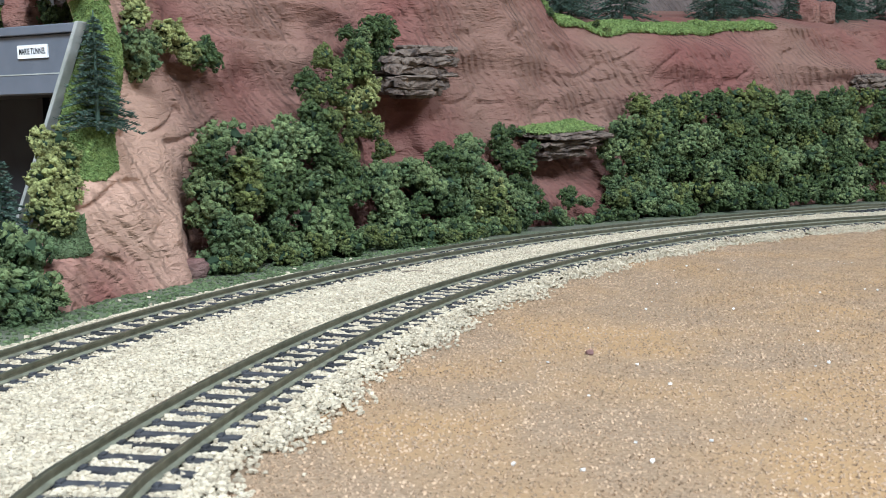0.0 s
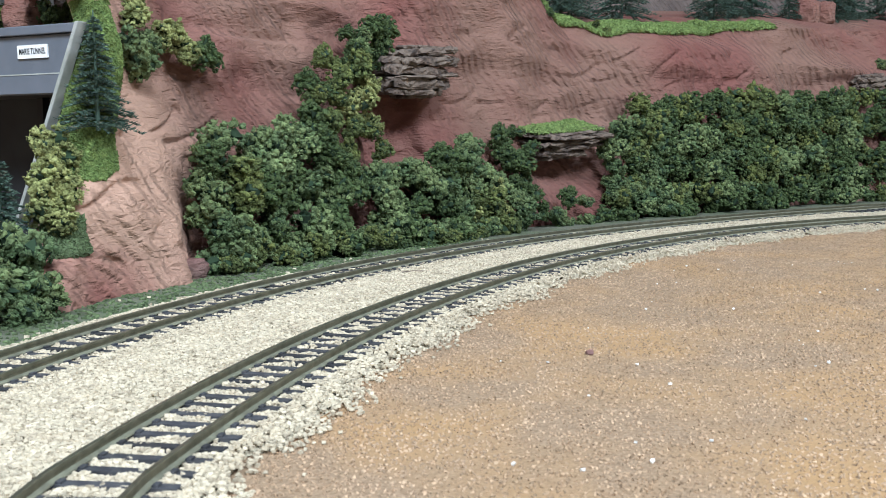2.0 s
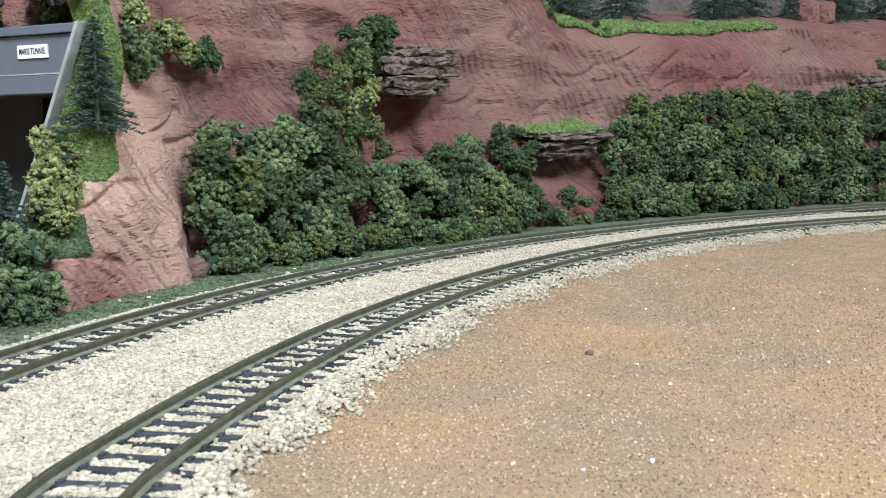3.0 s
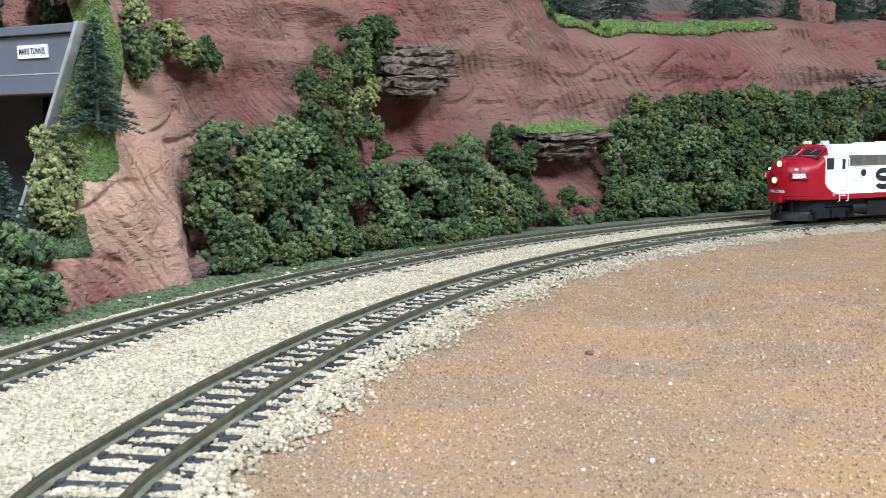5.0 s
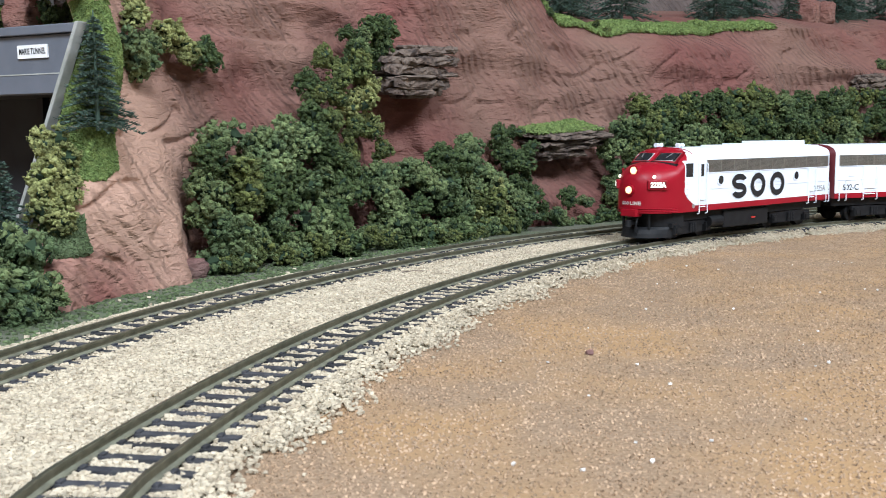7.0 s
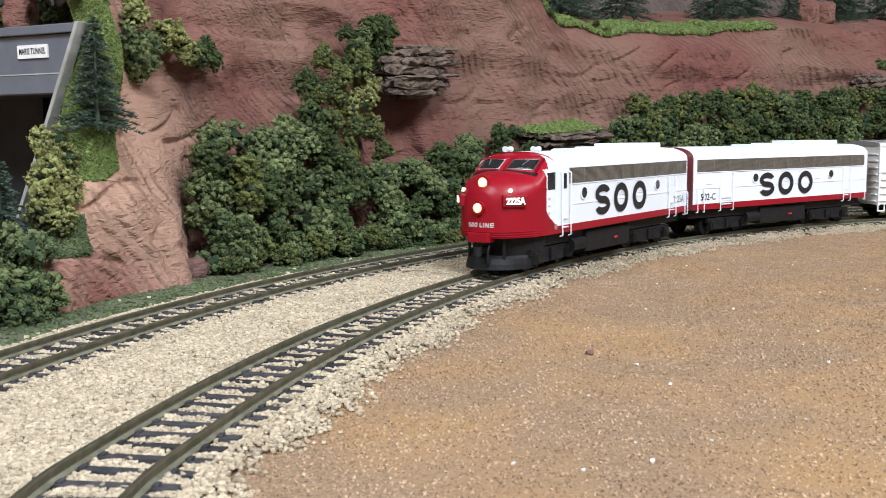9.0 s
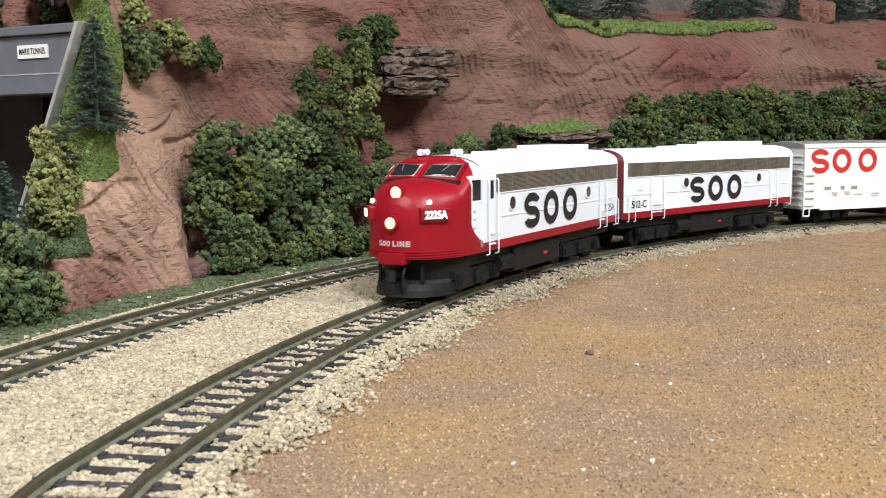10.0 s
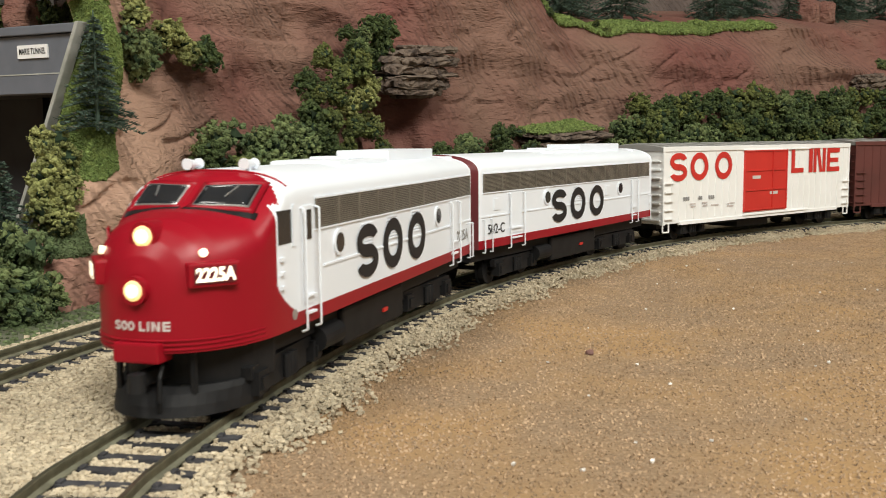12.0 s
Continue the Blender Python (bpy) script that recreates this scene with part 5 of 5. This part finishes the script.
def box_car(name, label, side, door, half, top, marks):
    """A ribbed box car with a sliding door, ladders, roof and bogies."""
    base = thing(name, label, "box car", "train")
    part("body", box(-half, half, -SIDE + 0.6, SIDE - 0.25, 9.6, top - 1.2), side, base, bevel=0.3)
    for x in np.linspace(-half + 1, half - 1, 30):
        if abs(x) > 23:
            part("side_rib", box(x - 0.35, x + 0.35, SIDE - 0.4, SIDE, 11.5, top - 2.6), side, base)
    part("top_rail", box(-half - 0.4, half + 0.4, SIDE - 1.2, SIDE + 0.35, top - 2.6, top), side, base, bevel=0.25)
    part("side_sill", box(-half + 14, half - 14, SIDE - 1.2, SIDE + 0.2, 8.6, 10.6), side, base, bevel=0.2)
    for x in (-half, half - 1.6):
        part("corner_post", box(x, x + 1.6, SIDE - 1.6, SIDE + 0.2, 9.2, top - 1), side, base)
    bm = bmesh.new()
    n = 12
    rows = []
    for x in (-half - 0.4, half + 0.4):
        rows.append([bm.verts.new((x, -SIDE + 2 * SIDE * i / n, top - 0.4 + 1.5 * (1 - (2 * i / n - 1) ** 2))) for i in range(n + 1)])
        rows.append([bm.verts.new((x, -SIDE + 2 * SIDE * i / n, top - 2.4)) for i in range(n + 1)])
    a, al, b, bl = rows
    for i in range(n):
        bm.faces.new((a[i], a[i + 1], b[i + 1], b[i]))
        bm.faces.new((al[i], al[i + 1], a[i + 1], a[i])), bm.faces.new((bl[i], bl[i + 1], b[i + 1], b[i]))
    bmesh.ops.holes_fill(bm, edges=bm.edges[:])
    part("roof", bm, M["roof_grey"], base, "grey galvanised roof")
    for x in np.linspace(-half + 6, half - 6, 13):
        part("roof_rib", rod([(x, -SIDE + 2 * SIDE * i / 8, top + 0.0 + 1.5 * (1 - (2 * i / 8 - 1) ** 2) - 0.1) for i in range(9)], 0.45), M["roof_grey"], base)
    d = part("sliding_door", box(-21.8, 22.0, SIDE - 0.8, SIDE + 0.45, 12.2, top - 2.4), door, base, "raised sliding door", bevel=0.25)
    for z in np.linspace(13, top - 3.6, 4):
        part("door_rib", box(-21.3, 21.5, SIDE + 0.4, SIDE + 0.95, z, z + 0.7), door, d)
    for x in (-21.7, 21.0):
        part("door_edge", box(x, x + 0.9, SIDE + 0.4, SIDE + 0.8, 12.4, top - 2.6), door, d)
    part("lock_bar", box(-6.5, -6.0, SIDE + 0.4, SIDE + 1.0, 12.8, top - 3), door, d)
    for z in (10.4, top - 2.9):
        part("door_track", box(-46, 23, SIDE - 0.2, SIDE + 0.8, z, z + 0.6), side, base)
    # ladders at both ends of the flank, steps below
    for x0, rungs, lo in ((half - 8.5, 5, 12.0), (-half + 1.0, 4, 12.0)):
        for i in range(rungs):
            z = lo + i * 4.7
            part("ladder_rung", box(x0, x0 + 7.5, SIDE + 0.2, SIDE + 1.0, z, z + 0.5), side, base)
    for x in (half - 5.4, -half + 0.4):
        part("stirrup_step", rod([(x, SIDE - 0.3, 10), (x, SIDE - 0.3, 5.4), (x + 5, SIDE - 0.3, 5.4), (x + 5, SIDE - 0.3, 10)], 0.45), side, base)
    for i in range(8):
        z = 11.5 + i * 4.4
        part("end_rung", box(half, half + 1.0, 6, 17, z, z + 0.7), side, base)
        if i < 7:
            part("end_rib", box(half, half + 0.7, -16, 5, z + 1, z + 2.6), side, base)
    part("underframe", box(-half + 3, half - 3, -12, 12, 6.8, 9.6), M["black"], base)
    part("brake_gear", box(-12, 20, -9, 13, 3.5, 7), M["black"], base, bevel=0.6)
    part("coupler", box(half, half + 5.5, -1.3, 1.3, 8.0, 10.8), M["black"], base)
    part("coupler", box(-half - 3.5, -half, -1.3, 1.3, 8.0, 10.8), M["black"], base)
    marks(base)
    truck(base, 66, 20, True, False), truck(base, -66, 20, True, False)
    return base


def white_marks(base):
    y = SIDE + 0.06
    curl(81.9, 39.4, 14.6, 15.0, 3.2, base, y, M["car_red"])
    ring_shape(63.8, 39.4, 15.6, 15.0, 3.2, base, y, M["car_red"])
    ring_shape(41.8, 39.4, 15.8, 15.0, 3.2, base, y, M["car_red"])
    # the second word as plain bars
    for x0, x1, z0, z1 in ((-30.4, -26.8, 33.2, 47.4), (-40.2, -30.5, 33.2, 36.0), (-50.4, -46.3, 33.0, 47.4), (-54.8, -51.6, 33.0, 47.4), (-65.4, -62.0, 33.0, 47.4),
                           (-70.6, -67.2, 33.0, 47.4), (-82.1, -70.7, 44.6, 47.4), (-80.6, -70.7, 38.8, 41.4), (-82.1, -70.7, 33.0, 35.8)):
        part("mark", box(x0, x1, y, y + 0.12, z0, z1), M["car_red"], base)
    bm = bmesh.new()
    q = [bm.verts.new(v) for v in ((-54.9, y, 47.4), (-58.2, y, 47.4), (-61.9, y, 33.0), (-58.6, y, 33.0))]
    bm.faces.new(q)
    ret = bmesh.ops.extrude_face_region(bm, geom=bm.faces[:])
    bmesh.ops.translate(bm, verts=[g for g in ret["geom"] if isinstance(g, bmesh.types.BMVert)], vec=(0, 0.12, 0))
    part("mark", bm, M["car_red"], base)
    for x0, x1, z0, z1 in ((65, 66.2, 21, 22.8), (63.4, 64.6, 21, 22.8), (61.8, 63, 21, 22.8), (53.6, 54.6, 21, 22.8), (52, 53.2, 21, 22.8), (46, 47.2, 21, 22.8), (44.4, 45.6, 21, 22.8), (42.8, 44, 21, 22.8), (57, 61, 18.6, 19.2), (57, 60.4, 17.2, 17.8), (48, 52, 18.8, 19.4), (48, 51, 17.4, 18), (39, 45, 17.2, 17.7), (26, 32, 17.4, 17.9), (27, 32, 16.0, 16.5)):
        part("data_bar", box(x0 * 1.17, x1 * 1.17, y, y + 0.1, z0 + 0.4, z1 + 0.6), M["grey_ink"] if z0 > 20 else M["pale_ink"], base)
    for x0, x1, z in ((6, 14, 31), (-12, -4, 21.5)):
        part("door_label", box(x0, x1, SIDE + 0.45, SIDE + 0.6, z, z + 1.8), M["pale_ink"], base)


def brown_marks(base):
    y = SIDE + 0.06
    for x0, x1, z0, z1 in ((56, 62, 32, 34.5), (56, 61, 28.5, 31), (57, 62, 25, 27), (55, 64, 18, 19.4), (52, 57, 12.5, 14)):
        part("data_bar", box(x0, x1, y, y + 0.1, z0, z1), M["pale_ink"], base)


CARS = [(cab_unit(), 0.0, 52.0), (booster_unit(), 188.3, 52.0),
        (box_car("box_car", "white ribbed box car with a red sliding door", M["cream"], M["car_red"], 94.7, 50.2, white_marks), 388.6, 66.0),
        (box_car("box_car", "dark brown box car with pale markings", M["brown"], M["brown"], 94.7, 51.2, brown_marks), 590.6, 66.0)]


# ---------------------------------------------------------------- what moves
def run_at(t):
    """Where the cab unit's middle stands along the front track."""
    return float(np.interp(t, [0, 4.8, 5.5, 6.5, 7.0, 9.0, 9.5, 10.0, 10.5, 11.0, 11.5, 12.0],
                           [1131, 771.8, 719.4, 645.0, 607.7, 458.4, 420.5, 383.1, 345.2, 307.3, 270.0, 232.6]))


def motions():
    times = [i * 0.1 for i in range(121)]
    smooth = [np.mean([run_at(min(max(t + d, 0), 12)) if 0 <= t + d <= 12 else run_at(t) for d in (-0.2, -0.1, 0, 0.1, 0.2)]) if 0.2 <= t <= 11.8 else run_at(t) for t in times]
    for car, back, half in CARS:
        rows, turns = [], []
        for t, s in zip(times, smooth):
            a, b = on_line(FRONT, s + back - half), on_line(FRONT, s + back + half)
            m, yaw = (a + b) / 2, math.atan2(a[1] - b[1], a[0] - b[0])
            rows.append((t, pose(m[0] * MM, m[1] * MM, 0, 0, 0, math.degrees(yaw))))
            turns.append((heading(FRONT, s + back - half) + math.pi - yaw, heading(FRONT, s + back + half) + math.pi - yaw))
        walk(car, rows)
        for base, x in TRUCKS:
            if base.parent is car:
                k = 0 if x > 0 else 1
                walk(base, [(t, pose(x * MM, 0, 0, 0, 0, (math.degrees(v[k]) + 180) % 360 - 180)) for t, v in list(zip(times, turns))[::4]])
                for w, j, r in WHEELS:
                    if w.parent is base:
                        walk(w, [(t, pose(j * MM, 0, r * MM, 0, math.degrees((smooth[0] - s) / r), 0)) for t, s in zip(times, smooth)])


motions()
